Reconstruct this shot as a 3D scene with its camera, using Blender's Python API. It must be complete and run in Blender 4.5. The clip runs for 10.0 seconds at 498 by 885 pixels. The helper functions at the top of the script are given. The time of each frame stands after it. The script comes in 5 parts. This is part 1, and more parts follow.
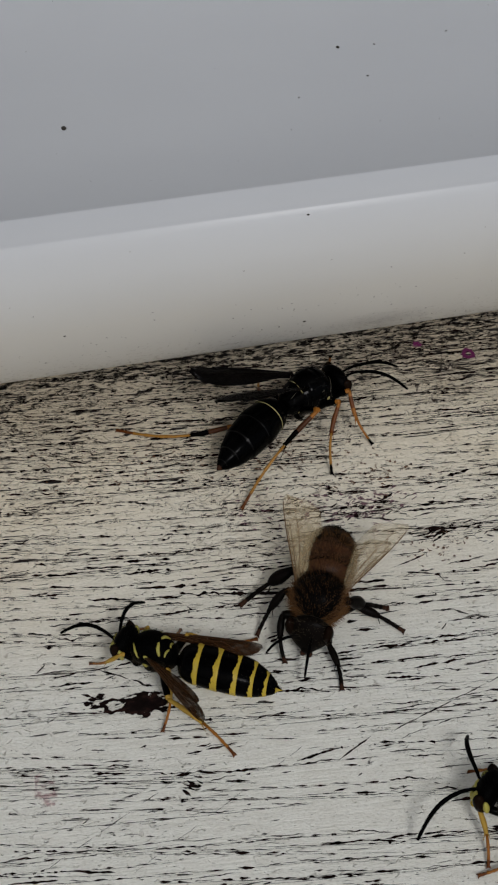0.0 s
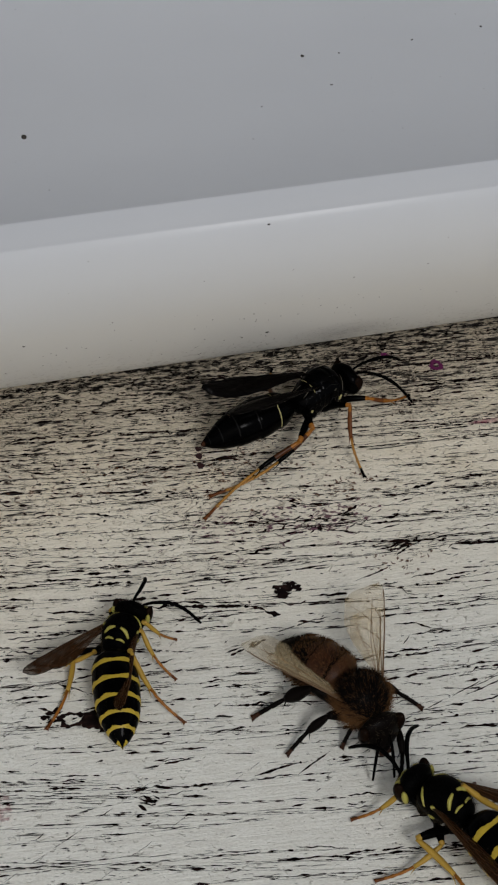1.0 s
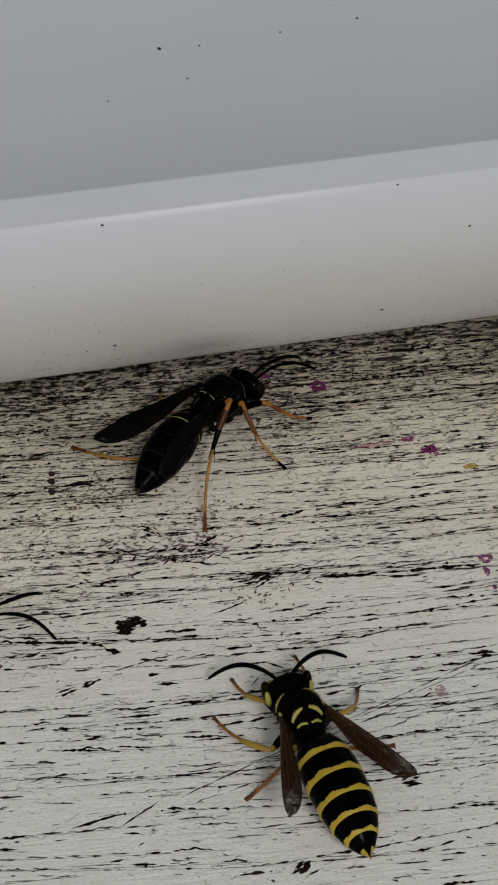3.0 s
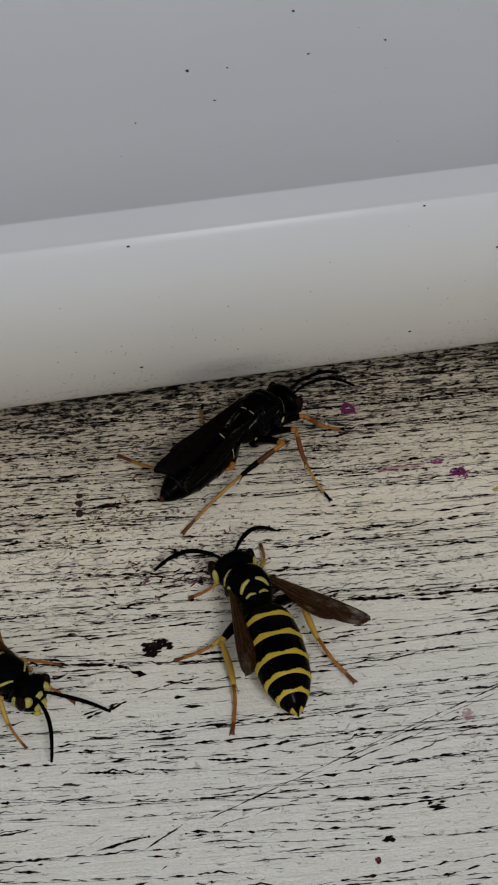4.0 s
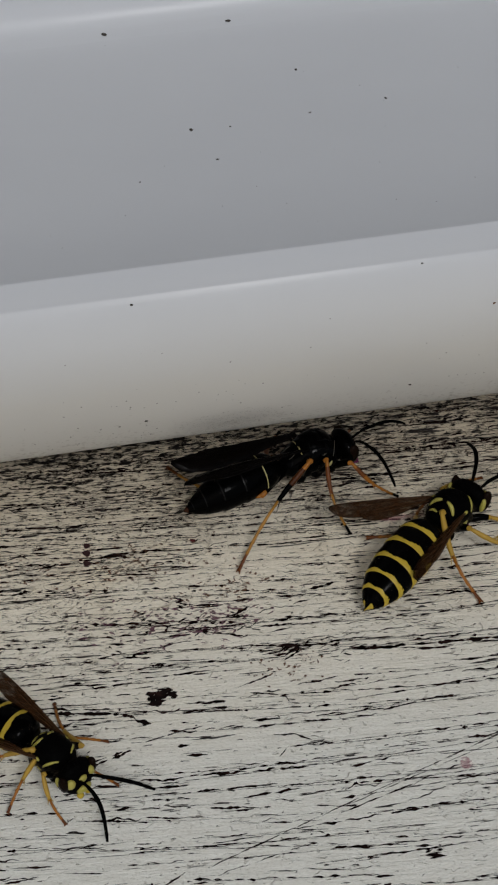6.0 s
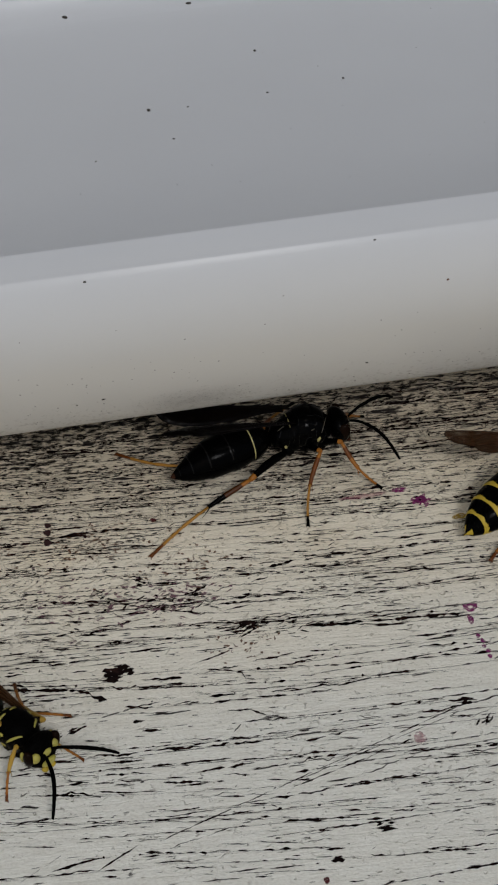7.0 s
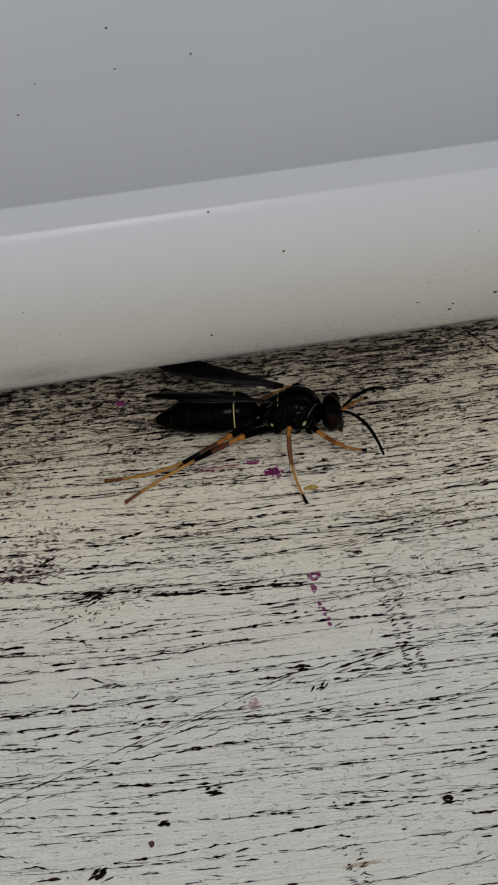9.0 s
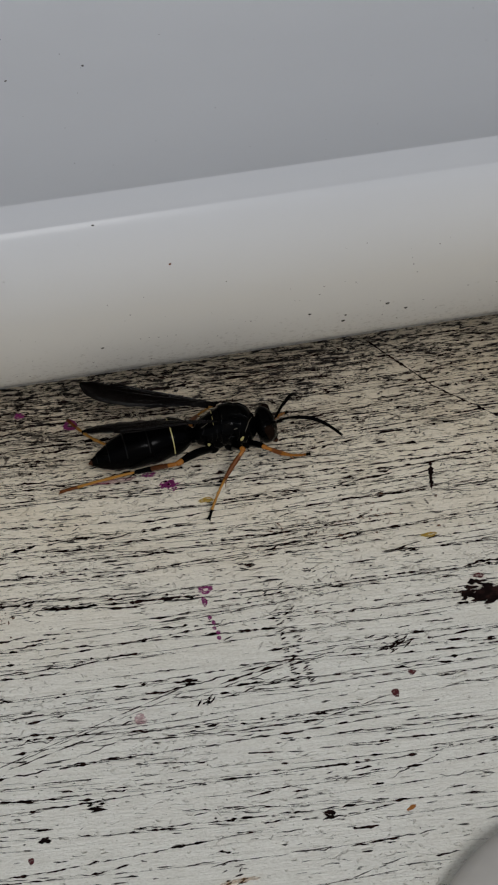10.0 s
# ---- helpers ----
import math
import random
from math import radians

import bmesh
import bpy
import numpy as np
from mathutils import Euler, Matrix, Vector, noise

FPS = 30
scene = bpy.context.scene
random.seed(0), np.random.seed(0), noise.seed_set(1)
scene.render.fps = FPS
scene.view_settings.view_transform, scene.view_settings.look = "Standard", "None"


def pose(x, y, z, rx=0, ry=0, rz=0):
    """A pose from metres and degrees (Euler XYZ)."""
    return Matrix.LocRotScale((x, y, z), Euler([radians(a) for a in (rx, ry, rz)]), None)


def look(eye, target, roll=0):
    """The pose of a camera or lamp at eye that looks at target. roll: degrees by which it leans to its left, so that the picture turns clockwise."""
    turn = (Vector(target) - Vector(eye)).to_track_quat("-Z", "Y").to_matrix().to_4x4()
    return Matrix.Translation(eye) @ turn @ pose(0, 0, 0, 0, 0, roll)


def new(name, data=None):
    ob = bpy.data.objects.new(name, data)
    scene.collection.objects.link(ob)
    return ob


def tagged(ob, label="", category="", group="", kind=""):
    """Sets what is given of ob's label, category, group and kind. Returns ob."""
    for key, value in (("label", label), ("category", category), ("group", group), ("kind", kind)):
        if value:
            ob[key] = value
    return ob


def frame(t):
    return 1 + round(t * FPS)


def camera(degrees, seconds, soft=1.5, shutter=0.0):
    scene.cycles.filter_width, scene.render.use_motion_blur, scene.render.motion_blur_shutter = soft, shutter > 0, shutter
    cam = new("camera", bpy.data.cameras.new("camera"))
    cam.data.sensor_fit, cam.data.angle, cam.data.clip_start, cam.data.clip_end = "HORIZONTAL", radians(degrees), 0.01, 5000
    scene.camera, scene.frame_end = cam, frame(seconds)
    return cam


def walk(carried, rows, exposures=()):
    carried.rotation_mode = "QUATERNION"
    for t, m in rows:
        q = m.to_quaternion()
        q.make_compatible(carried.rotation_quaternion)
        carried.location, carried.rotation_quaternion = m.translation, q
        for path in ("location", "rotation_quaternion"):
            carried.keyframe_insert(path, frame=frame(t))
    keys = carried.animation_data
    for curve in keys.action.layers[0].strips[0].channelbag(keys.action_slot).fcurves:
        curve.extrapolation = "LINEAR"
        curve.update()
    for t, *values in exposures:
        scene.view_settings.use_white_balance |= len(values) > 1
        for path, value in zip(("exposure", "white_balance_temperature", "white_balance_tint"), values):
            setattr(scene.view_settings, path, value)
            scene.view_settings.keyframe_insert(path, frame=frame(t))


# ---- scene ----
# A macro shot of insects on a weathered painted sill under a white window frame. MM turns millimetres into metres.
MM = 0.001
cam = camera(13.07, 10.0, soft=2.2)
walk(cam, [
    (0, look((-0.04876, -0.13867, 0.12566), (-0.01831, -0.01995, 0.00784), 1.21)),
    (0.5, look((-0.04758, -0.13872, 0.12489), (-0.01726, -0.01959, 0.00746), 1.15)),
    (1, look((-0.04530, -0.13843, 0.12464), (-0.01501, -0.01899, 0.00752), 1.22)),
    (1.5, look((-0.03744, -0.13645, 0.11841), (-0.00832, -0.01467, 0.00342), 0.62)),
    (2, look((-0.03181, -0.13371, 0.11503), (-0.00426, -0.01113, 0.00050), 0.17)),
    (2.5, look((-0.02804, -0.13382, 0.11415), (-0.00164, -0.01078, -0.00014), -0.13)),
    (3.8, look((-0.02634, -0.13446, 0.11222), (-0.00344, -0.00898, -0.00016), -0.99)),
    (4, look((-0.02568, -0.13432, 0.11264), (-0.00359, -0.00840, 0.00058), -1.33)),
    (4.5, look((-0.02477, -0.13504, 0.11299), (-0.00344, -0.00830, 0.00171), -1.58)),
    (5, look((-0.02541, -0.13467, 0.11567), (-0.00488, -0.00777, 0.00443), -1.80)),
    (5.2, look((-0.02535, -0.13532, 0.11495), (-0.00497, -0.00828, 0.00384), -1.89)),
    (6.3, look((-0.02317, -0.13573, 0.11647), (-0.00311, -0.00819, 0.00588), -2.20)),
    (6.5, look((-0.02256, -0.13652, 0.11613), (-0.00268, -0.00897, 0.00551), -2.31)),
    (7, look((-0.01985, -0.13826, 0.11465), (-0.00097, -0.01006, 0.00461), -2.70)),
    (7.5, look((-0.01762, -0.13995, 0.11534), (0.00052, -0.01192, 0.00498), -3.04)),
    (8, look((-0.01509, -0.14052, 0.11490), (0.00286, -0.01227, 0.00477), -3.18)),
    (8.5, look((-0.01140, -0.14191, 0.11422), (0.00581, -0.01354, 0.00411), -3.54)),
    (9, look((-0.00738, -0.14294, 0.11370), (0.00996, -0.01463, 0.00354), -3.62)),
    (9.5, look((-0.00506, -0.14233, 0.11284), (0.01125, -0.01403, 0.00251), -4.06)),
    (10, look((-0.00022, -0.14316, 0.11375), (0.01828, -0.01507, 0.00353), -3.58)),
], exposures=[(0.0, -0.49), (1.0, -0.51), (2.5, -0.54), (10.0, -0.55)])

# ---- light: overcast sky that comes in from the front, below an unseen added slab ----
world = bpy.data.worlds.new("overcast_sky")
scene.world = world
world.use_nodes = True
wn = world.node_tree.nodes
sky = wn.new("ShaderNodeTexSky")
sky.sky_type = "NISHITA"
sky.sun_disc = False
sky.sun_elevation = radians(38)
sky.sun_rotation = radians(200)
sky.air_density, sky.dust_density, sky.ozone_density = 1.0, 4.0, 1.0
soft_sky = wn.new("ShaderNodeMixRGB")
soft_sky.inputs[0].default_value = 0.75
soft_sky.inputs[2].default_value = (6.45, 7.2, 8.45, 1)
world.node_tree.links.new(sky.outputs[0], soft_sky.inputs[1])
world.node_tree.links.new(soft_sky.outputs[0], wn["Background"].inputs[0])
wn["Background"].inputs[1].default_value = 0.092

sun_data = bpy.data.lights.new("sun", "SUN")
sun_data.energy = 1.7
sun_data.angle = radians(13)
sun_data.color = (0.99, 0.985, 0.985)
sun = new("sun", sun_data)
sun.matrix_world = look((0.08, -0.72, 0.67), (0, 0, 0))


# ---- materials ----
def material(name, colour, rough=0.5, metal=0.0, spec=0.5):
    m = bpy.data.materials.new(name)
    m.use_nodes = True
    b = m.node_tree.nodes["Principled BSDF"]
    b.inputs["Base Color"].default_value = (*colour, 1)
    b.inputs["Roughness"].default_value = rough
    b.inputs["Metallic"].default_value = metal
    b.inputs["Specular IOR Level"].default_value = spec
    return m, m.node_tree.nodes, m.node_tree.links, b


def add(nodes, kind, **values):
    n = nodes.new(kind)
    for key, v in values.items():
        n.inputs[key].default_value = v
    return n


def ramp(nodes, stops):
    r = nodes.new("ShaderNodeValToRGB")
    e = r.color_ramp.elements
    while len(e) < len(stops):
        e.new(0.5)
    for k, (pos, col) in enumerate(stops):
        e[k].position = pos
        e[k].color = (*col, 1) if len(col) == 3 else col
    return r


def mix(nodes, links, fac, a, b, kind="MIX"):
    m = nodes.new("ShaderNodeMixRGB")
    m.blend_type = kind
    for sock, v in zip(m.inputs, (fac, a, b)):
        if isinstance(v, (int, float)):
            sock.default_value = v
        elif isinstance(v, tuple):
            sock.default_value = (*v, 1)
        else:
            links.new(v, sock)
    return m.outputs[0]


def coords(nodes, links, scale, source="Object", turn=0.0):
    tc = nodes.new("ShaderNodeTexCoord")
    mp = nodes.new("ShaderNodeMapping")
    mp.vector_type = "TEXTURE"
    mp.inputs["Rotation"].default_value = (0, 0, radians(turn))
    mp.inputs["Scale"].default_value = tuple(1 / s for s in scale)
    links.new(tc.outputs[source], mp.inputs["Vector"])
    return mp.outputs[0]


def noisy(nodes, links, vec, scale, detail=4, rough=0.55, distortion=0.0):
    n = add(nodes, "ShaderNodeTexNoise", Scale=scale, Detail=detail, Roughness=rough, Distortion=distortion)
    links.new(vec, n.inputs["Vector"])
    return n.outputs[0]


def bumped(nodes, links, height, bsdf, strength, distance):
    b = add(nodes, "ShaderNodeBump", Strength=strength, Distance=distance)
    links.new(height, b.inputs["Height"])
    links.new(b.outputs[0], bsdf.inputs["Normal"])


def painted_wood():
    """Old white paint, checked along the grain, with grime in the checks and bare grey wood where it has gone."""
    m, n, l, b = material("weathered_white_paint", (0.7, 0.7, 0.66), 0.62)
    grain = noisy(n, l, coords(n, l, (300, 3000, 600), turn=-5), 1.0, 4, 0.55, 0.8)
    short = noisy(n, l, coords(n, l, (700, 3400, 900), turn=-5), 1.0, 4, 0.6, 1.0)
    blot = noisy(n, l, coords(n, l, (60, 90, 60)), 1.0, 4, 0.6)
    speck = noisy(n, l, coords(n, l, (2600, 4200, 2600)), 1.0, 3, 0.6)
    tooth = noisy(n, l, coords(n, l, (3500, 5000, 3500), turn=-5), 1.0, 4, 0.65)
    # wear: grows towards the frame, where water lies, in ragged patches
    tc = n.new("ShaderNodeTexCoord")
    sep = n.new("ShaderNodeSeparateXYZ")
    l.new(tc.outputs["Object"], sep.inputs[0])
    near = add(n, "ShaderNodeMapRange")
    for key, v in (("From Min", -0.036), ("From Max", -0.004), ("To Min", 0.0), ("To Max", 1.0)):
        near.inputs[key].default_value = v
    l.new(sep.outputs["Y"], near.inputs["Value"])

    def sums(a, k, c, d=0.0):
        s = n.new("ShaderNodeMath")
        s.operation = "MULTIPLY_ADD"
        l.new(a, s.inputs[0])
        s.inputs[1].default_value = k
        if isinstance(c, float):
            s.inputs[2].default_value = c
        else:
            l.new(c, s.inputs[2])
        return s.outputs[0]

    wear = sums(near.outputs[0], 0.075, sums(blot, 0.24, -0.12))

    def crack(src, at, soft, k=1.0):
        r = ramp(n, [(at, (0, 0, 0)), (at + soft, (1, 1, 1))])
        l.new(sums(wear, k, src), r.inputs[0])
        return r.outputs[0]

    c1, c2, c3 = crack(short, 0.675, 0.03), crack(grain, 0.672, 0.03), crack(speck, 0.705, 0.04)

    # curled hairlines where the paint has shrunk and lifted: thin bands at one level of a cloudy field, broken into bits
    def curls(scale, thin, where, seed):
        field = noisy(n, l, coords(n, l, scale, turn=-5 + seed), 1.0, 2, 0.5, 0.6)
        level = ramp(n, [(0.5 - thin, (0, 0, 0)), (0.5 - thin * 0.3, (1, 1, 1)), (0.5 + thin * 0.3, (1, 1, 1)), (0.5 + thin, (0, 0, 0))])
        l.new(field, level.inputs[0])
        bits = noisy(n, l, coords(n, l, (700 + 90 * seed, 1300, 700)), 1.0, 3, 0.6)
        keep = ramp(n, [(where, (0, 0, 0)), (where + 0.05, (1, 1, 1))])
        l.new(sums(wear, 2.0, bits), keep.inputs[0])
        return mix(n, l, 1.0, level.outputs[0], keep.outputs[0], "MULTIPLY")

    c4, c5 = curls((800, 1500, 900), 0.030, 0.69, 0), curls((1300, 2100, 900), 0.036, 0.70, 3)
    # lifted skins of paint: relief that takes hardly any dirt
    skins = curls((800, 1300, 900), 0.06, 0.60, 7)
    clean = mix(n, l, blot, (0.875, 0.865, 0.782), (0.925, 0.915, 0.837))
    aged = mix(n, l, blot, (0.90, 0.79, 0.595), (0.95, 0.85, 0.665))
    paint = mix(n, l, near.outputs[0], clean, aged)
    tan = ramp(n, [(0.45, (0, 0, 0)), (0.72, (0.6, 0.6, 0.6))])
    l.new(noisy(n, l, coords(n, l, (70, 110, 60)), 1.0, 4, 0.65), tan.inputs[0])
    tanned = n.new("ShaderNodeMath")
    tanned.operation = "MULTIPLY"
    l.new(tan.outputs[0], tanned.inputs[0])
    l.new(near.outputs[0], tanned.inputs[1])
    paint = mix(n, l, tanned.outputs[0], paint, (0.73, 0.585, 0.38))
    # ragged tan-grey tone along the joint: grime, and shade under the nose painted in
    joint_grime_shade = ramp(n, [(0.62, (0, 0, 0)), (1.0, (0.75, 0.75, 0.75))])
    l.new(sums(noisy(n, l, coords(n, l, (160, 420, 160)), 1.0, 5, 0.7), 0.5, sums(near.outputs[0], 0.75, -0.12)), joint_grime_shade.inputs[0])
    paint = mix(n, l, joint_grime_shade.outputs[0], paint, (0.46, 0.40, 0.31))
    cloud = ramp(n, [(0.4, (1, 1, 1)), (0.72, (0.90, 0.89, 0.875))])
    l.new(noisy(n, l, coords(n, l, (420, 1300, 400), turn=-5), 1.0, 5, 0.65), cloud.inputs[0])
    paint = mix(n, l, 1.0, paint, cloud.outputs[0], "MULTIPLY")
    rough_tone = ramp(n, [(0.45, (1, 1, 1)), (0.72, (0.85, 0.84, 0.825))])
    l.new(tooth, rough_tone.inputs[0])
    paint = mix(n, l, 1.0, paint, rough_tone.outputs[0], "MULTIPLY")
    wood = mix(n, l, blot, (0.014, 0.010, 0.008), (0.085, 0.05, 0.032))
    paint = mix(n, l, mix(n, l, 1.0, skins, (0.14, 0.14, 0.14), "MULTIPLY"), paint, (0.40, 0.31, 0.24))
    for c in (c4, c5, c3):
        paint = mix(n, l, c, paint, wood)
    for c in (c1, c2):
        paint = mix(n, l, c, paint, (0.014, 0.010, 0.008))
    l.new(paint, b.inputs["Base Color"])
    inv = n.new("ShaderNodeInvert")
    deep = c1
    for c in (c2, c3, c4, c5, skins):
        deep = mix(n, l, 1.0, deep, c, "LIGHTEN")
    l.new(mix(n, l, 0.4, deep, tooth), inv.inputs["Color"])
    ridge = noisy(n, l, coords(n, l, (110, 2300, 300), turn=-5), 1.0, 3, 0.6, 0.3)
    bumped(n, l, mix(n, l, 0.3, inv.outputs[0], ridge), b, 0.85, 0.0003)
    return m


def plastic():
    """White window plastic, faintly dusty and weathered, with bounced warmth tinted in low down."""
    m, n, l, b = material("white_frame_plastic", (0.60, 0.60, 0.60), 0.3)
    dust = noisy(n, l, coords(n, l, (2600, 2600, 2600)), 1.0, 3, 0.6)
    film = noisy(n, l, coords(n, l, (35, 60, 60)), 1.0, 3, 0.5)
    r = ramp(n, [(0.3, (0.542, 0.5545, 0.574)), (0.7, (0.571, 0.5835, 0.602))])
    l.new(film, r.inputs[0])
    specks = ramp(n, [(0.72, (1, 1, 1)), (0.9, (0.74, 0.72, 0.70))])
    # grit gathers low on the nose, where rain splashes up
    tc = n.new("ShaderNodeTexCoord")
    sep = n.new("ShaderNodeSeparateXYZ")
    l.new(tc.outputs["Object"], sep.inputs[0])
    low = add(n, "ShaderNodeMapRange")
    for key, v in (("From Min", 0.0165), ("From Max", 0.0085), ("To Min", 0.0), ("To Max", 0.24)):
        low.inputs[key].default_value = v
    l.new(sep.outputs["Z"], low.inputs["Value"])
    gritty = n.new("ShaderNodeMath")
    l.new(low.outputs[0], gritty.inputs[0])
    l.new(dust, gritty.inputs[1])
    l.new(gritty.outputs[0], specks.inputs[0])
    # warm tint up to the nose's brow, painted in for light off the board
    bounce_warmth = add(n, "ShaderNodeMapRange")
    for key, v in (("From Min", 0.0265), ("From Max", 0.017), ("To Min", 0.0), ("To Max", 1.0)):
        bounce_warmth.inputs[key].default_value = v
    l.new(sep.outputs["Z"], bounce_warmth.inputs["Value"])
    bounce_tint = mix(n, l, film, (0.590, 0.570, 0.530), (0.607, 0.587, 0.547))
    l.new(mix(n, l, 1.0, mix(n, l, bounce_warmth.outputs[0], r.outputs[0], bounce_tint), specks.outputs[0], "MULTIPLY"), b.inputs["Base Color"])
    b.inputs["Roughness"].default_value = 0.34
    b.inputs["Specular IOR Level"].default_value = 0.26
    bumped(n, l, dust, b, 0.12, 0.00005)
    return m


def dark_glass():
    """Dark bluish glass for an unseen pane that keeps bounced light off the ledge."""
    m, n, l, b = material("unseen_pane_glass", (0.02, 0.03, 0.045), 0.04)
    l.new(mix(n, l, noisy(n, l, coords(n, l, (8, 8, 8)), 1.0, 3), (0.015, 0.022, 0.034), (0.035, 0.05, 0.07)), b.inputs["Base Color"])
    return m


def bounce_ground():
    """Pale mottled tan for the unseen ground, far below the window, warmed for bounce."""
    m, n, l, b = material("warm_bounce_ground", (0.42, 0.39, 0.34), 0.85)
    r = ramp(n, [(0.3, (0.43, 0.365, 0.275)), (0.7, (0.55, 0.475, 0.365))])
    l.new(noisy(n, l, coords(n, l, (3, 3, 3)), 1.0, 6, 0.65), r.inputs[0])
    l.new(r.outputs[0], b.inputs["Base Color"])
    bumped(n, l, noisy(n, l, coords(n, l, (60, 60, 60)), 1.0, 4), b, 0.3, 0.01)
    return m


def stand_in_surface():
    """Pale scuffed surface, a little mauve, for the unidentified round shape."""
    m, n, l, b = material("pale_stand_in_surface", (0.5, 0.48, 0.47), 0.6)
    r = ramp(n, [(0.35, (0.54, 0.515, 0.475)), (0.65, (0.63, 0.605, 0.56))])
    l.new(noisy(n, l, coords(n, l, (120, 120, 120)), 1.0, 4, 0.6), r.inputs[0])
    l.new(r.outputs[0], b.inputs["Base Color"])
    bumped(n, l, noisy(n, l, coords(n, l, (2600, 2600, 2600)), 1.0, 3, 0.6), b, 0.15, 0.00005)
    return m


PAINT, PLASTIC, GLASS, BOUNCE_GROUND, STAND_IN = painted_wood(), plastic(), dark_glass(), bounce_ground(), stand_in_surface()


def shell(name, colour, rough=0.3, spec=0.5, grain=0.15, vary=0.35, dented=0.0, deep=0.00008):
    """Insect shell: smooth, finely pitted, a little uneven in tone."""
    m, n, l, b = material(name, colour, rough, 0.0, spec)
    pits = noisy(n, l, coords(n, l, (4200, 4200, 4200)), 1.0, 4, 0.65)
    dents = noisy(n, l, coords(n, l, (1700, 1700, 1700)), 1.0, 2, 0.5)
    pits = mix(n, l, dented, pits, dents)
    tone = noisy(n, l, coords(n, l, (1100, 1100, 1100)), 1.0, 3, 0.6)
    lo, hi = tuple(c * (1 - vary) for c in colour), tuple(min(1, c * (1 + vary)) for c in colour)
    l.new(mix(n, l, tone, lo, hi), b.inputs["Base Color"])
    bumped(n, l, pits, b, grain, deep)
    return m


def membrane(name, colour, alpha, rough=0.3, low=0.6, spec=0.02):
    """Wing skin: thin, see-through, with a sheen and smoky patches."""
    m, n, l, b = material(name, colour, rough, 0.0, spec)
    cell = noisy(n, l, coords(n, l, (700, 1600, 700)), 1.0, 4, 0.6)
    r = ramp(n, [(0.35, (alpha * low,) * 3), (0.62, (min(1, alpha * 1.2),) * 3)])
    l.new(cell, r.inputs[0])
    fine = noisy(n, l, coords(n, l, (2400, 3600, 2400)), 1.0, 4, 0.7)
    dim, lit = tuple(c * 0.55 for c in colour), tuple(c * 1.9 for c in colour)
    l.new(mix(n, l, fine, dim, lit), b.inputs["Base Color"])
    l.new(r.outputs[0], b.inputs["Alpha"])
    bumped(n, l, fine, b, 0.5, 0.0001)
    return m


def crack_material():
    m, n, l, b = material("dark_check", (0.004, 0.004, 0.004), 0.95, 0.0, 0.02)
    tone = noisy(n, l, coords(n, l, (900, 1500, 900)), 1.0, 3, 0.6)
    r = ramp(n, [(0.3, (0.005, 0.0036, 0.0034)), (0.52, (0.011, 0.0065, 0.006)), (0.72, (0.04, 0.019, 0.016))])
    l.new(tone, r.inputs[0])
    l.new(r.outputs[0], b.inputs["Base Color"])
    return m


def stain_material(name, colour, cover=0.85, grain=(2500, 5000, 2500), start=0.36):
    """A dried splash: patchy pigment through which the paint shows."""
    m, n, l, b = material(name, colour, 0.55)
    tone = noisy(n, l, coords(n, l, grain), 1.0, 4, 0.65)
    r = ramp(n, [(start, (0, 0, 0)), (start + 0.12, (cover,) * 3)])
    l.new(tone, r.inputs[0])
    l.new(r.outputs[0], b.inputs["Alpha"])
    return m


BLACK = shell("black_shell", (0.0007, 0.0007, 0.0007), 0.16, 0.022, 0.16, 0.35, 0.7, 0.0001)
GLOSS = shell("glossy_black_shell", (0.0007, 0.0007, 0.0007), 0.08, 0.03, 0.22, 0.35, 0.8, 0.00012)
SHINE = shell("polished_black_ridge", (0.0012, 0.0012, 0.0012), 0.1, 0.3, 0.3, 0.3)
DULL = shell("matt_black_shell", (0.001, 0.001, 0.001), 0.5, 0.012, 0.4)
EYE = shell("dark_brown_eye", (0.007, 0.0035, 0.002), 0.14, 0.025, 0.1)
TIP = shell("red_brown_shell", (0.032, 0.011, 0.004), 0.4, 0.12)
YELLOW = shell("yellow_shell", (0.43, 0.305, 0.03), 0.4, 0.22, 0.12, 0.22)
PALE = shell("pale_yellow_marking", (0.36, 0.32, 0.06), 0.45, 0.4, 0.1, 0.15)
FAINT = shell("faint_grey_line", (0.07, 0.062, 0.045), 0.4, 0.3, 0.1, 0.2)
CREAM = shell("cream_marking", (0.36, 0.32, 0.13), 0.45, 0.3, 0.1, 0.15)
AMBER = shell("amber_leg", (0.27, 0.10, 0.013), 0.4, 0.22, 0.12, 0.45)
DARKRUST = shell("dark_rust_leg", (0.05, 0.014, 0.002), 0.4, 0.2, 0.12, 0.4)
SEAM = shell("pale_seam", (0.0025, 0.0022, 0.002), 0.3, 0.1)
RUST = shell("rust_brown_leg", (0.105, 0.03, 0.004), 0.42, 0.2, 0.12, 0.4)
STRAW = shell("straw_yellow_foot", (0.31, 0.15, 0.028), 0.4, 0.2, 0.12, 0.4)
LEGYELLOW = shell("yellow_leg", (0.36, 0.22, 0.032), 0.4, 0.22, 0.12, 0.3)
BEEBROWN = shell("brown_bee_shell", (0.040, 0.0135, 0.005), 0.45, 0.15, 0.2, 0.75)
BEEDARK = shell("dark_bee_shell", (0.0035, 0.0025, 0.0019), 0.35, 0.03, 0.2)
HAIR = material("tan_hair", (0.125, 0.060, 0.022), 0.7, 0.0, 0.1)[0]
DARKHAIR = material("dark_hair", (0.003, 0.0022, 0.0018), 0.7, 0.0, 0.05)[0]
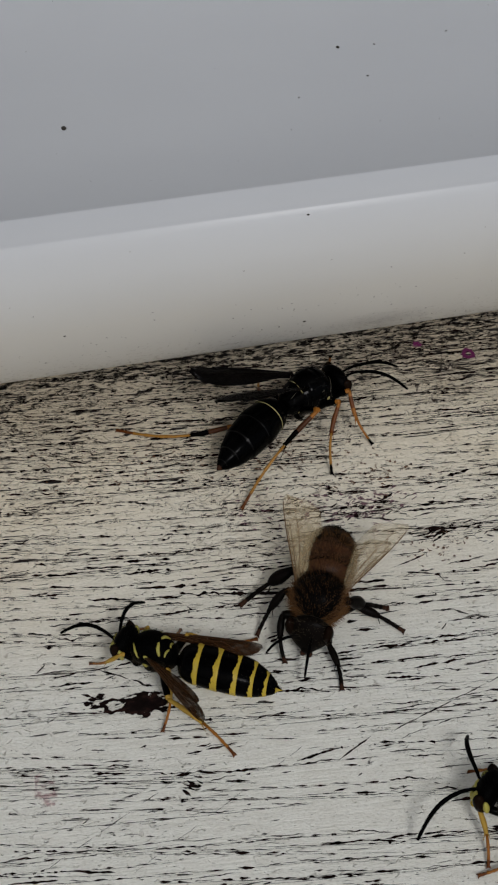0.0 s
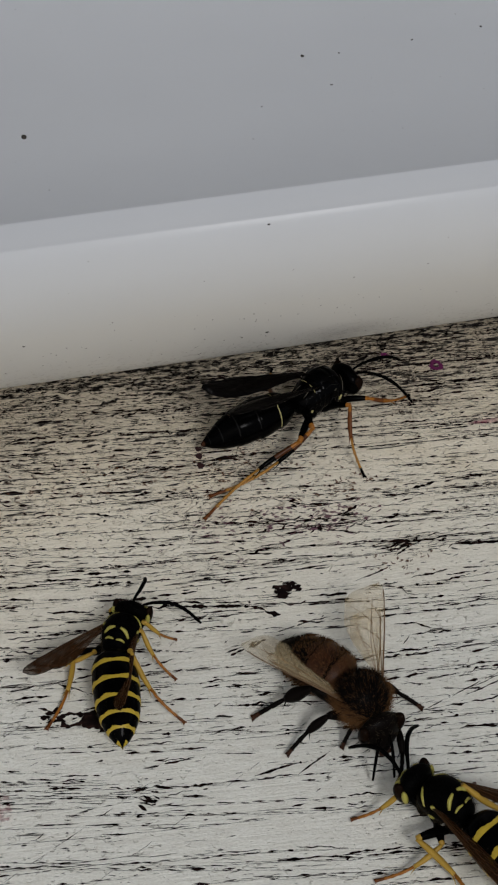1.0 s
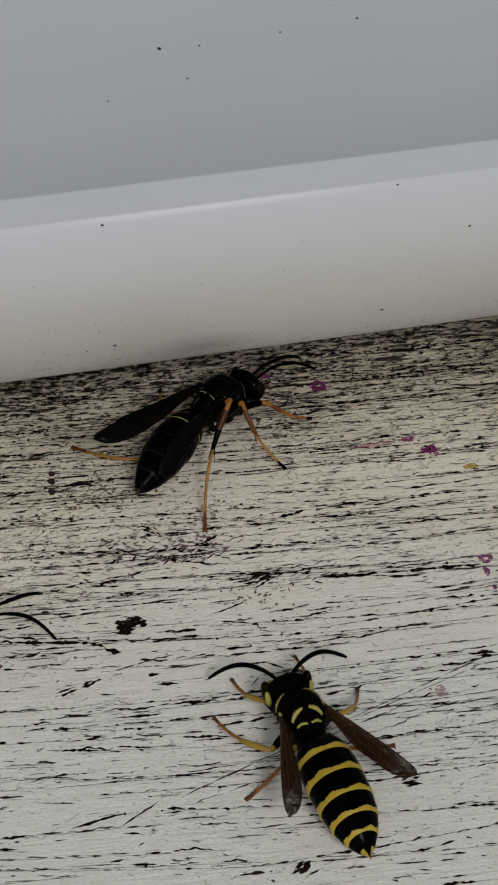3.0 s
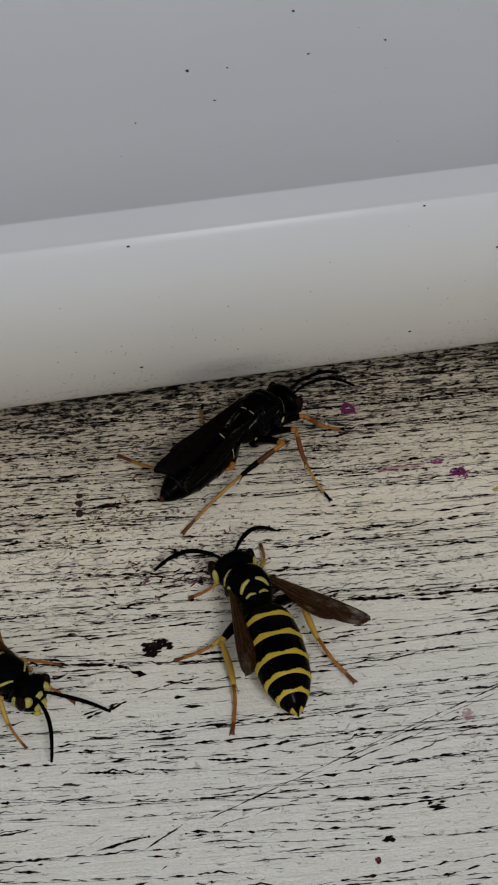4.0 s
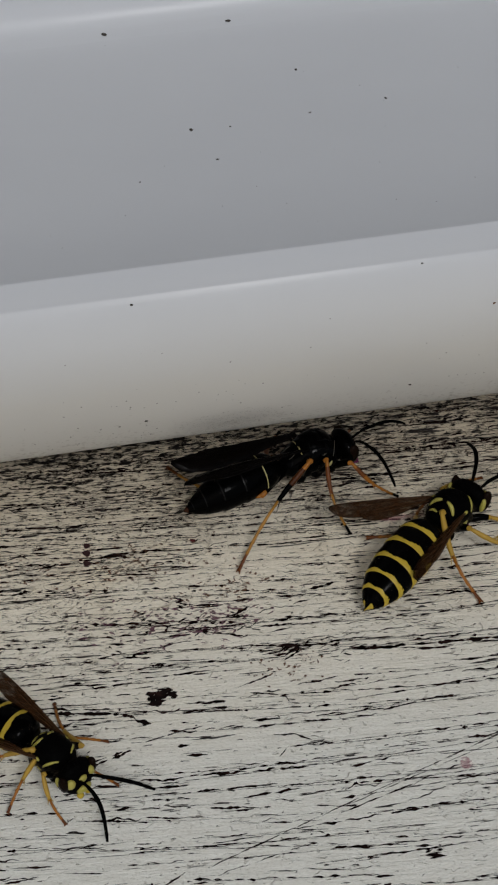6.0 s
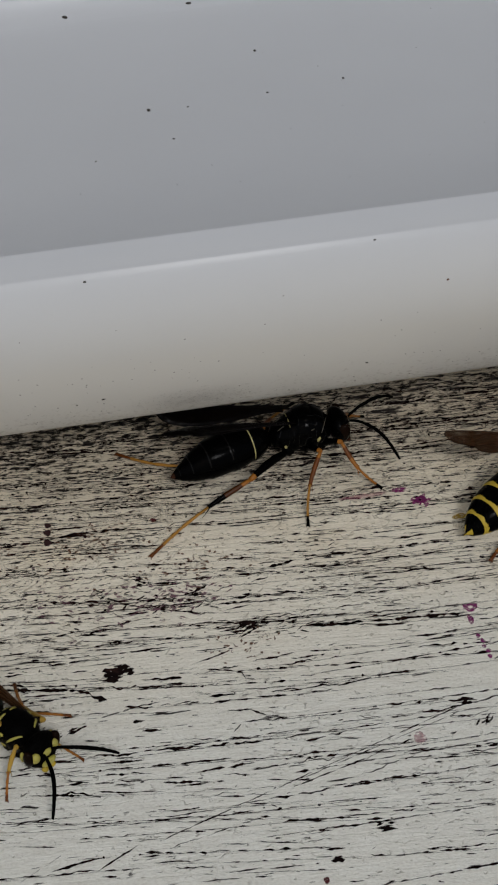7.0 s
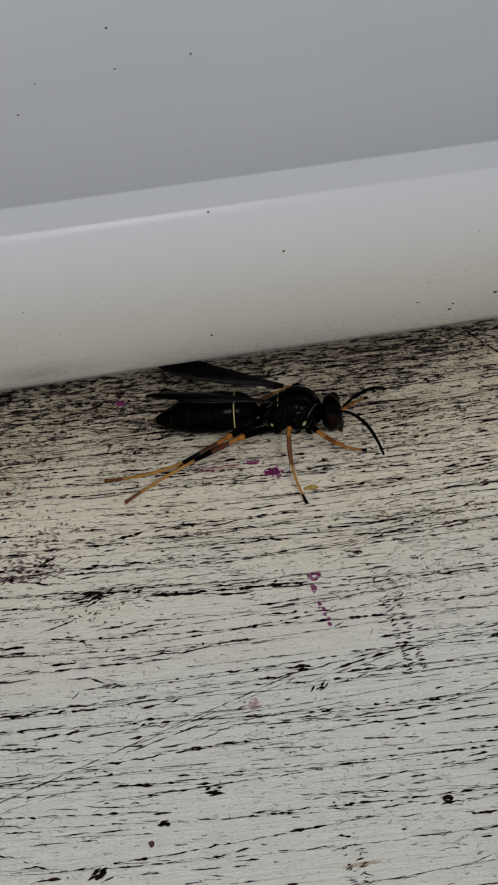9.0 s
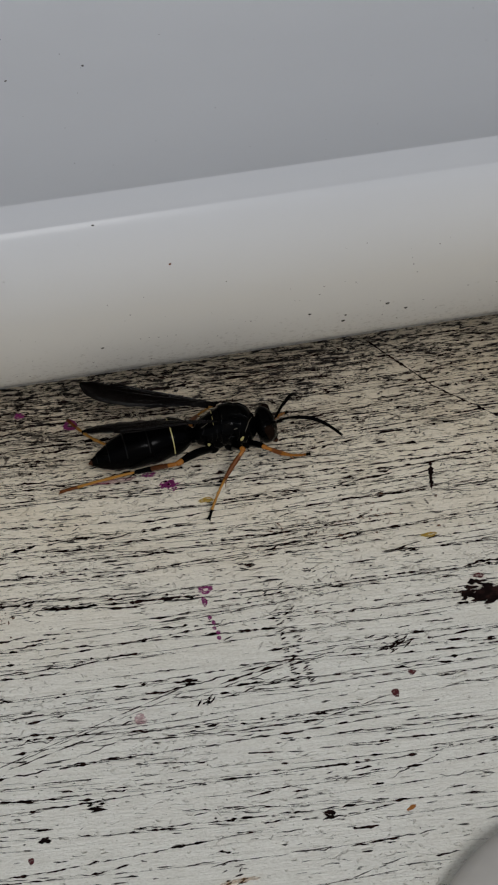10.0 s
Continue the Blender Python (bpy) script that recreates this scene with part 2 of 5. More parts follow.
GREYHAIR = material("grey_hair", (0.055, 0.043, 0.026), 0.7, 0.0, 0.1)[0]
SMOKE = membrane("smoky_wing", (0.0014, 0.0009, 0.0007), 1.5, 0.15, 0.62, 0.05)
BROWNWING = membrane("brown_wing", (0.024, 0.0105, 0.0042), 0.95, 0.28, 0.55)
CLEARWING = membrane("clear_wing", (0.50, 0.40, 0.24), 0.2)
VEIN = shell("wing_vein", (0.040, 0.017, 0.005), 0.3, 0.15)
DARKVEIN = shell("black_wing_vein", (0.0016, 0.001, 0.0008), 0.2, 0.12)
BEEVEIN = shell("bee_wing_vein", (0.13, 0.07, 0.028), 0.4)
CRACK = crack_material()
MAGENTA = stain_material("magenta_splash", (0.22, 0.018, 0.13))
RED = stain_material("dark_red_splash", (0.085, 0.012, 0.015), 1.0)
ROSE = stain_material("rose_smear", (0.40, 0.12, 0.17), 0.45)
FAINTROSE = stain_material("faint_rose_smear", (0.42, 0.16, 0.18), 0.4, (1200, 1800, 1500), 0.47)
BUFF = stain_material("faint_orange_streak", (0.5, 0.3, 0.14), 0.4)
OCHRE = stain_material("ochre_speck", (0.42, 0.27, 0.03), 0.9)
JOINT_DARK = stain_material("black_joint_grime_shade", (0.016, 0.011, 0.009), 0.9, (1100, 2600, 1500), 0.42)
PURPLE = stain_material("purple_grime", (0.18, 0.085, 0.11), 0.75, (1800, 3200, 2500), 0.42)
BROWN = stain_material("rust_brown_grime", (0.15, 0.07, 0.035), 0.8, (1800, 3200, 2500), 0.4)
RUSTY = stain_material("rusty_speck", (0.34, 0.13, 0.02), 1.0)
SPECK = material("dirt_speck", (0.035, 0.028, 0.022), 0.85)[0]
DUST = material("pale_dust_grain", (0.22, 0.2, 0.185), 0.85)[0]
DEEPMAGENTA = stain_material("deep_magenta_splash", (0.13, 0.009, 0.075), 1.0, (2500, 5000, 2500), 0.2)
DOT = stain_material("dark_red_dot", (0.03, 0.008, 0.009), 1.0, (2500, 5000, 2500), 0.2)


# ---- the place ----
def part(name, bm, mats, parent=None, label="", smooth=True):
    """One mesh object from a bmesh, under a thing or a part."""
    me = bpy.data.meshes.new(name)
    if smooth:
        for f in bm.faces:
            f.smooth = True
    bm.to_mesh(me)
    bm.free()
    for m in mats if isinstance(mats, (list, tuple)) else [mats]:
        me.materials.append(m)
    ob = new(name, me)
    ob.parent = parent
    return tagged(ob, label)


def extruded(points, x0, x1, steps=1):
    """A closed profile in y and z (millimetres), drawn out along x."""
    bm = bmesh.new()
    rings = [[bm.verts.new((x * MM, y * MM, z * MM)) for y, z in points] for x in np.linspace(x0, x1, steps + 1)]
    k = len(points)
    for a, b in zip(rings, rings[1:]):
        for i in range(k):
            bm.faces.new((a[i], a[(i + 1) % k], b[(i + 1) % k], b[i]))
    bm.faces.new(rings[0][::-1])
    bm.faces.new(rings[-1])
    bmesh.ops.recalc_face_normals(bm, faces=bm.faces)
    return bm


def smooth_profile(points, rounds=2):
    """Rounds an open run of points off by cutting its corners."""
    for _ in range(rounds):
        out = [points[0]]
        for (a, b), (c, d) in zip(points, points[1:]):
            out += [(a * 0.75 + c * 0.25, b * 0.75 + d * 0.25), (a * 0.25 + c * 0.75, b * 0.25 + d * 0.75)]
        points = out + [points[-1]]
    return points


board = tagged(part("sill_board", extruded([(60, 0), (-118, 0), (-120, -2), (-120, -22), (60, -22)], -160, 160), PAINT, smooth=False),
               "weathered wooden sill board in cracked white paint", "window sill", kind="structure")

nose = smooth_profile([(40, -3), (0.8, -3), (0.6, 4.5), (-1.2, 7.2), (-4.4, 8.0), (-8.6, 7.7), (-9.6, 8.3), (-11.6, 11.2), (-13.4, 14.5), (-14.9, 18.5), (-15.3, 21.5), (-15.05, 23.6),
                       (-14.6, 25.05), (-14.2, 25.62), (-14.08, 25.70), (-13.92, 25.78), (-12.3, 26.75)], 2)
ledge = [(-12.2, 26.72), (-4, 26.7), (6, 26.9), (14, 27.3), (16.4, 27.5)]
step = smooth_profile([(17.4, 27.65), (19.2, 28.2), (20.2, 30), (21.2, 40), (21.2, 70)], 2)
frame_bm = extruded(nose + ledge + step + [(40, 70)], -160, 160)
window_frame = tagged(part("window_frame", frame_bm, PLASTIC), "white plastic window frame with a rounded overhanging nose", "window frame", kind="structure")
for p in window_frame.data.polygons:
    p.use_smooth = abs(p.normal.x) < 0.5

# Unseen wall, added to shut off the sky behind the window frame.
tagged(part("unseen_wall_house", extruded([(60.5, -900), (90, -900), (90, 900), (22.5, 900), (22.5, 421), (60.5, 421)], -900, 900), PLASTIC, smooth=False),
                    "unseen plain white house wall, added to shut off the sky behind", "wall", kind="structure")
# Unseen dark pane, added so that less light bounces down onto the ledge.
tagged(part("unseen_pane", extruded([(30, 70.2), (34, 70.2), (34, 420.5), (30, 420.5)], -160, 160), GLASS, smooth=False),
              "unseen dark pane added to cut bounced light on the ledge", "window", kind="structure")
# Unseen slab overhead, added to block the high sky over ledge and board.
tagged(part("unseen_sky_blocker", extruded([(22, 420), (-220, 420), (-220, 440), (22, 440)], -900, 900), PLASTIC, smooth=False),
               "unseen plain white slab added to cut the high sky light", "roof", kind="structure")
# Unseen ground, its tan chosen to bounce warm light onto the nose.
tagged(part("ground", extruded([(60000, -900), (-60000, -900), (-60000, -1000), (60000, -1000)], -60000, 60000), BOUNCE_GROUND, smooth=False),
                "unseen pale ground below the window, tan for warm bounce", "ground", kind="structure")


def turned(profile, around=48):
    """A round body from (radius, height) pairs in millimetres, from the foot up to the axis."""
    bm = bmesh.new()
    rings = [[bm.verts.new((r * MM * math.cos(2 * math.pi * k / around), r * MM * math.sin(2 * math.pi * k / around), z * MM)) for k in range(around)] for r, z in profile]
    for a, b in zip(rings, rings[1:]):
        for k in range(around):
            bm.faces.new((a[k], a[(k + 1) % around], b[(k + 1) % around], b[k]))
    bm.faces.new(rings[0][::-1])
    bm.faces.new(rings[-1])
    return bm


def pale_stand_in():
    """A low round stand-in, on the near part of the board, for an unidentified pale shape."""
    lid = tagged(new("unknown_pale_shape"), "pale grey round stand-in for an unidentified shape by the sill", "lid")
    lid.location = (33.8 * MM, -67.3 * MM, 0)
    part("skirt", turned([(13.6, 0.0), (13.9, 0.2), (14.0, 0.7), (13.95, 1.1)]), STAND_IN, lid)
    part("top", turned([(13.9, 1.05), (13.8, 1.5), (13.4, 2.0), (12.6, 2.4), (11.0, 2.75), (8.0, 3.0), (4.0, 3.12), (0.2, 3.15)]), STAND_IN, lid)


pale_stand_in()


# ---- insects: x ahead, y to the left, z up, millimetres, the origin on the board under the thorax ----
def eased(rows, t):
    """The values of rows (seconds, ...) at t, on a smooth curve through them."""
    times = [r[0] for r in rows]
    if t <= times[0] or len(rows) == 1:
        return np.array(rows[0][1:], float)
    if t >= times[-1]:
        return np.array(rows[-1][1:], float)
    k = max(i for i in range(len(rows) - 1) if times[i] <= t)
    p = [np.array(r[1:], float) for r in rows]
    h = times[k + 1] - times[k]
    u = (t - times[k]) / h

    def slope(i):
        if i == 0 or i == len(rows) - 1:
            return p[0] * 0
        return (p[i + 1] - p[i - 1]) / (times[i + 1] - times[i - 1])

    a, b = slope(k) * h, slope(k + 1) * h
    return (2 * u**3 - 3 * u**2 + 1) * p[k] + (u**3 - 2 * u**2 + u) * a + (3 * u**2 - 2 * u**3) * p[k + 1] + (u**3 - u**2) * b


def along(stations, per=5):
    """Finer stations on a smooth curve through the given ones."""
    rows = [(i, *s) for i, s in enumerate(stations)]
    out = []
    for i in range((len(stations) - 1) * per + 1):
        t = i / per
        k = min(int(t), len(stations) - 2)
        p0, p1, p2, p3 = (np.array(stations[max(0, min(len(stations) - 1, j))], float) for j in (k - 1, k, k + 1, k + 2))
        u = t - k
        out.append(0.5 * (2 * p1 + (p2 - p0) * u + (2 * p0 - 5 * p1 + 4 * p2 - p3) * u**2 + (3 * p1 - p0 - 3 * p2 + p3) * u**3))
    return out


def loft(bm, stations, around=36, per=5, paint=None, swell=None):
    """A closed body round stations (x, z, half width, half height). paint(s, angle) gives the face's material, swell(s, angle) its girth."""
    rows = along(stations, per)
    rings = []
    for i, (x, z, w, h) in enumerate(rows):
        s = i / (len(rows) - 1)
        ring = []
        for j in range(around):
            a = 2 * math.pi * j / around
            g = swell(s, a) if swell else 1.0
            ring.append(bm.verts.new((x * MM, max(w, 0.02) * g * math.sin(a) * MM, (z + max(h, 0.02) * g * math.cos(a)) * MM)))
        rings.append(ring)
    for i, (a, b) in enumerate(zip(rings, rings[1:])):
        for j in range(around):
            f = bm.faces.new((a[j], a[(j + 1) % around], b[(j + 1) % around], b[j]))
            if paint:
                ang = 2 * math.pi * (j + 0.5) / around
                f.material_index = paint((i + 0.5) / (len(rows) - 1), ang if ang < math.pi else ang - 2 * math.pi)
    bm.faces.new(rings[0][::-1])
    bm.faces.new(rings[-1])
    return bm


def blob(bm, at, radii, turn=(0, 0, 0), mat=0, seg=16):
    """An ellipsoid."""
    made = bmesh.ops.create_uvsphere(bm, u_segments=seg, v_segments=max(6, seg * 2 // 3), radius=1.0)["verts"]
    m = pose(at[0] * MM, at[1] * MM, at[2] * MM, *turn) @ Matrix.Diagonal((*(r * MM for r in radii), 1))
    bmesh.ops.transform(bm, matrix=m, verts=made)
    for f in {f for v in made for f in v.link_faces}:
        f.material_index = mat
    return bm


def tube(bm, points, radii, around=8, mat=0, mats=None):
    """A round rod through points, with a radius at each and a material for each stretch."""
    pts = [Vector(p) * MM for p in points]
    rings = []
    for i, p in enumerate(pts):
        d = (pts[min(i + 1, len(pts) - 1)] - pts[max(i - 1, 0)]).normalized()
        side = d.cross(Vector((0, 0, 1)) if abs(d.z) < 0.95 else Vector((1, 0, 0))).normalized()
        up = side.cross(d)
        r = radii[i] * MM
        rings.append([bm.verts.new(p + side * r * math.cos(2 * math.pi * k / around) + up * r * math.sin(2 * math.pi * k / around)) for k in range(around)])
    for i, (a, b) in enumerate(zip(rings, rings[1:])):
        for k in range(around):
            f = bm.faces.new((a[k], a[(k + 1) % around], b[(k + 1) % around], b[k]))
            f.material_index = mats[i] if mats else mat
    for ring, flip, mi in ((rings[0], True, 0), (rings[-1], False, -1)):
        f = bm.faces.new(ring[::-1] if flip else ring)
        f.material_index = mats[mi] if mats else mat
    return bm


def surface(stations, x, a, lift=1.0):
    """A point on a loft's skin at x and the angle a from the back."""
    rows = sorted((tuple(r) for r in along(stations, 5)), key=lambda r: r[0])
    xs = [r[0] for r in rows]
    z, w, h = (float(np.interp(x, xs, [r[c] for r in rows])) for c in (1, 2, 3))
    return (x, w * lift * math.sin(a), z + h * lift * math.cos(a))


def stripe(stations, path, width, lift=1.0, mat=0, bm=None):
    """A flat raised line on a loft's skin, through (x, angle in degrees)."""
    bm = bm or bmesh.new()
    pts = []
    for (x0, a0), (x1, a1) in zip(path, path[1:]):
        for k in range(8):
            u = k / 8
            pts.append(surface(stations, x0 + (x1 - x0) * u, radians(a0 + (a1 - a0) * u), lift))
    pts.append(surface(stations, path[-1][0], radians(path[-1][1]), lift))
    n = len(pts) - 1
    return tube(bm, pts, [width * (0.35 + 0.65 * math.sin(math.pi * (0.1 + 0.8 * i / n))) for i in range(n + 1)], 8, mat)


def fuzz(name, stations, count, length, mat, parent, seed, span=(0, 1), arc=2.6, lean=-0.35, low=0.0, thick=0.008):
    """Short hairs all over a loft's skin, each a tapered spike."""
    rng = random.Random(seed)
    rows = along(stations, 6)
    verts, faces = [], []
    for _ in range(count):
        s = rng.uniform(*span)
        x, z, w, h = rows[min(len(rows) - 1, int(s * len(rows)))]
        a = rng.uniform(low, arc) * rng.choice((-1, 1))
        base = Vector((x + rng.uniform(-0.08, 0.08), w * math.sin(a), z + h * math.cos(a)))
        out = Vector((lean + rng.gauss(0, 0.35), math.sin(a) + rng.gauss(0, 0.25), math.cos(a) + rng.gauss(0, 0.25))).normalized()
        side = out.cross(Vector((rng.gauss(0, 1), rng.gauss(0, 1), rng.gauss(0, 1)))).normalized()
        other = out.cross(side)
        tip = base + out * length * rng.uniform(0.5, 1.15)
        r = thick
        k = len(verts)
        verts += [(base - out * 0.03 + side * r), (base - out * 0.03 - side * r * 0.5 + other * r), (base - out * 0.03 - side * r * 0.5 - other * r), tip]
        faces += [(k, k + 1, k + 3), (k + 1, k + 2, k + 3), (k + 2, k, k + 3)]
    me = bpy.data.meshes.new(name)
    me.from_pydata([tuple(v * MM) for v in verts], [], faces)
    me.materials.append(mat)
    ob = new(name, me)
    ob.parent = parent
    return tagged(ob, kind="stuff")


def wing_mesh(length, front, back, veins, side, fold=0.0, blunt=0.74):
    """A wing plate with its root at the origin and its tip behind it, the leading edge on the outer side; raised veins run along it."""
    bm = bmesh.new()
    n, across = 26, 6

    def edge(s):
        end = math.sqrt(max(0.0, 1 - (max(0.0, s - blunt) / (1 - blunt)) ** 2))
        wide = min(1.0, s / 0.68)
        wide = 0.1 + 0.9 * wide * wide * (3 - 2 * wide)
        lead = front * (0.5 + 0.5 * wide) * (0.25 + 0.75 * end)
        trail = -back * wide * end + (1 - end) * front * 0.1
        return lead, min(trail, lead - 0.03)

    def skin(s, v):
        lead, trail = edge(s)
        y = trail + (lead - trail) * v
        z = 0.05 * math.sin(6 * s) + 0.10 * math.sin(math.pi * v) * (0.5 + s) - fold * (1 - v) ** 2 * s
        return Vector((-s * length, y * side, z)) * MM

    top, low = [], []
    for i in range(n + 1):
        s = i / n
        top.append([bm.verts.new(skin(s, v / across) + Vector((0, 0, 0.012 * MM))) for v in range(across + 1)])
        low.append([bm.verts.new(skin(s, v / across) - Vector((0, 0, 0.012 * MM))) for v in range(across + 1)])
    for g, flip in ((top, side > 0), (low, side < 0)):
        for i in range(n):
            for v in range(across):
                q = (g[i][v], g[i + 1][v], g[i + 1][v + 1], g[i][v + 1])
                bm.faces.new(q[::-1] if flip else q)
    for i in range(n):
        for v in (0, across):
            bm.faces.new((top[i][v], top[i + 1][v], low[i + 1][v], low[i][v]))
    for i in (0, n):
        for v in range(across):
            bm.faces.new((top[i][v], top[i][v + 1], low[i][v + 1], low[i][v]))
    bmesh.ops.recalc_face_normals(bm, faces=bm.faces)
    for v0, v1, s0, s1, r in veins:
        pts = []
        for k in range(11):
            u = k / 10
            p = skin(s0 + (s1 - s0) * u, v0 + (v1 - v0) * u**1.2) / MM
            pts.append((p.x, p.y, p.z))
        tube(bm, pts, [r * (1 - 0.5 * k / 10) for k in range(11)], 6, 1)
    return bm


def make_wings(thing, roots, fore, hind, skin_mat, vein_mat, label, blunt=0.74):
    """Two wing pairs, the hind wing on its fore wing. Returns the left and the right pair."""
    made = []
    veins = [(1.0, 0.98, 0.0, 0.93, 0.07), (0.86, 0.88, 0.02, 0.72, 0.042), (0.62, 0.70, 0.02, 0.85, 0.036), (0.35, 0.28, 0.03, 0.62, 0.032),
             (0.88, 0.30, 0.42, 0.60, 0.028), (0.70, 0.15, 0.60, 0.80, 0.026), (0.92, 0.55, 0.62, 0.86, 0.024), (0.5, 0.1, 0.35, 0.5, 0.024)]
    for side, y in ((1, roots[1]), (-1, -roots[1])):
        w = part("wing", wing_mesh(*fore, veins, side, 0.25, blunt), [skin_mat, vein_mat], thing, label)
        h = part("hind_wing", wing_mesh(*hind, veins[:3], side, 0.1, blunt), [skin_mat, vein_mat], w)
        made.append((w, h))
    return made


def leg_meshes(thing, l1, l2, thick, femur_mats, tibia_mats, tarsus_mats, bulge=0.0, side=1, cut=0.46):
    """One leg: a femur, and a tibia with its tarsus. tibia_mats and tarsus_mats name the stretch from knee to claw."""
    bm = bmesh.new()
    k = 10
    tube(bm, [(l1 * (i / k * 1.06 - 0.06), 0, 0.06 * l1 * math.sin(math.pi * i / k)) for i in range(k + 1)],
         [thick * (0.55 + 0.75 * math.sin(math.pi * min(1, 0.15 + 0.75 * i / k))) for i in range(k + 1)], 10, 0, [0] * (k - 1) + [1])
    femur = part("femur", bm, femur_mats, thing)
    bm = bmesh.new()

    def inward(s):
        return side * 0.07 * l2 * math.sin(math.pi * s)

    def bow(s):
        return -0.035 * l2 * math.sin(math.pi * s)

    tube(bm, [(l2 * s, inward(s), bow(s)) for s in np.linspace(0, cut, 11)],
         [thick * (0.5 + 0.35 * math.sin(math.pi * (0.12 + 0.8 * i / 10)) ** 1.5 + 0.1 * i / 10 + bulge * math.sin(math.pi * (i / 10) ** 1.7) ** 0.8) for i in range(11)], 10, 0,
         [2 if len(tibia_mats) > 2 else 0] * 2 + [0] * 4 + [1] * 4)
    for y in (-1, 1):
        tube(bm, [(l2 * cut * 0.97, inward(cut) + y * thick * 0.4, bow(cut)), (l2 * (cut + 0.09), inward(cut) + y * thick * 1.1, bow(cut) - thick * 1.0)], [0.06, 0.015], 5, 1)
    tibia = part("tibia", bm, tibia_mats, thing)
    bm = bmesh.new()
    s0, mats_run, pts, rad = cut, [], [], []
    for joint in range(5):
        s1 = cut + (1 - cut) * (0.42, 0.62, 0.77, 0.88, 1.0)[joint]
        for u in (0.02, 0.5, 0.96):
            s = s0 + (s1 - s0) * u
            pts.append((l2 * s, inward(s), bow(s)))
            rad.append(thick * (0.42, 0.46, 0.56)[(0.02, 0.5, 0.96).index(u)] * (1 if joint < 4 else 1.15))
            mats_run.append(0 if joint < 3 else 1)
        s0 = s1
    tube(bm, pts, rad, 8, 0, mats_run[:-1])
    for y in (-1, 1):
        tube(bm, [(l2 * 0.985, 0, bow(0.985)), (l2 * 1.0, y * thick * 0.5, bow(1.0)), (l2 * 1.01, y * thick * 0.7, -thick * 0.4)], [0.07, 0.055, 0.025], 5, 1)
    part("tarsus", bm, tarsus_mats, tibia)
    return femur, tibia


def feeler_mesh(length, mats, parent, thick=0.14, droop=0.16, curl=0.0):
    """A feeler: a scape, an elbow and a lash of eleven short joints."""
    bm = bmesh.new()
    pts, rad, run = [], [], []
    for i in range(9):
        s = i / 8 * 0.26
        pts.append((s * length, curl * length * math.sin(math.pi * s), 0.10 * length * math.sin(math.pi * s / 0.52)))
        rad.append(thick * (0.62 + 0.25 * i / 8))
        run.append(0)
    for j in range(11):
        for u in (0.1, 0.5, 0.92):
            s = 0.26 + (j + u) / 11 * 0.74
            k = (s - 0.26) / 0.74
            pts.append((s * length, curl * length * math.sin(math.pi * s), 0.10 * length + length * (0.05 * math.sin(math.pi * k) - (droop + 0.02) * k**1.7)))
            rad.append(thick * (0.80 + 0.22 * math.sin(math.pi * min(1, 0.2 + k)) if k < 0.93 else 0.62) * (1.0 if u != 0.1 else 0.9))
            run.append(1)
    tube(bm, pts, rad, 9, 0, run[:-1])
    return part("antenna", bm, mats, parent)


LEGS = {"fr": (0, -1), "mr": (1, -1), "hr": (2, -1), "fl": (0, 1), "ml": (1, 1), "hl": (2, 1)}


def make_legs(thing, spec, thick, mats, bulge=(0, 0, 0), cuts=(0.46, 0.46, 0.46)):
    legs = {}
    for key, (pair, side) in LEGS.items():
        hip, l1, l2, rest = spec[pair]
        f, t = leg_meshes(thing, l1, l2, thick * (0.92, 0.95, 1.1)[pair], mats[pair][0], mats[pair][1], mats[pair][2], bulge[pair], side, cuts[pair])
        legs[key] = (f, t, Vector((hip[0], hip[1] * side, hip[2])), l1, l2, Vector((rest[0], rest[1] * side, 0.15)))
    return legs


def insect(name, label, category):
    ob = new(name)
    ob.empty_display_size = 0.003
    return tagged(ob, label, category)


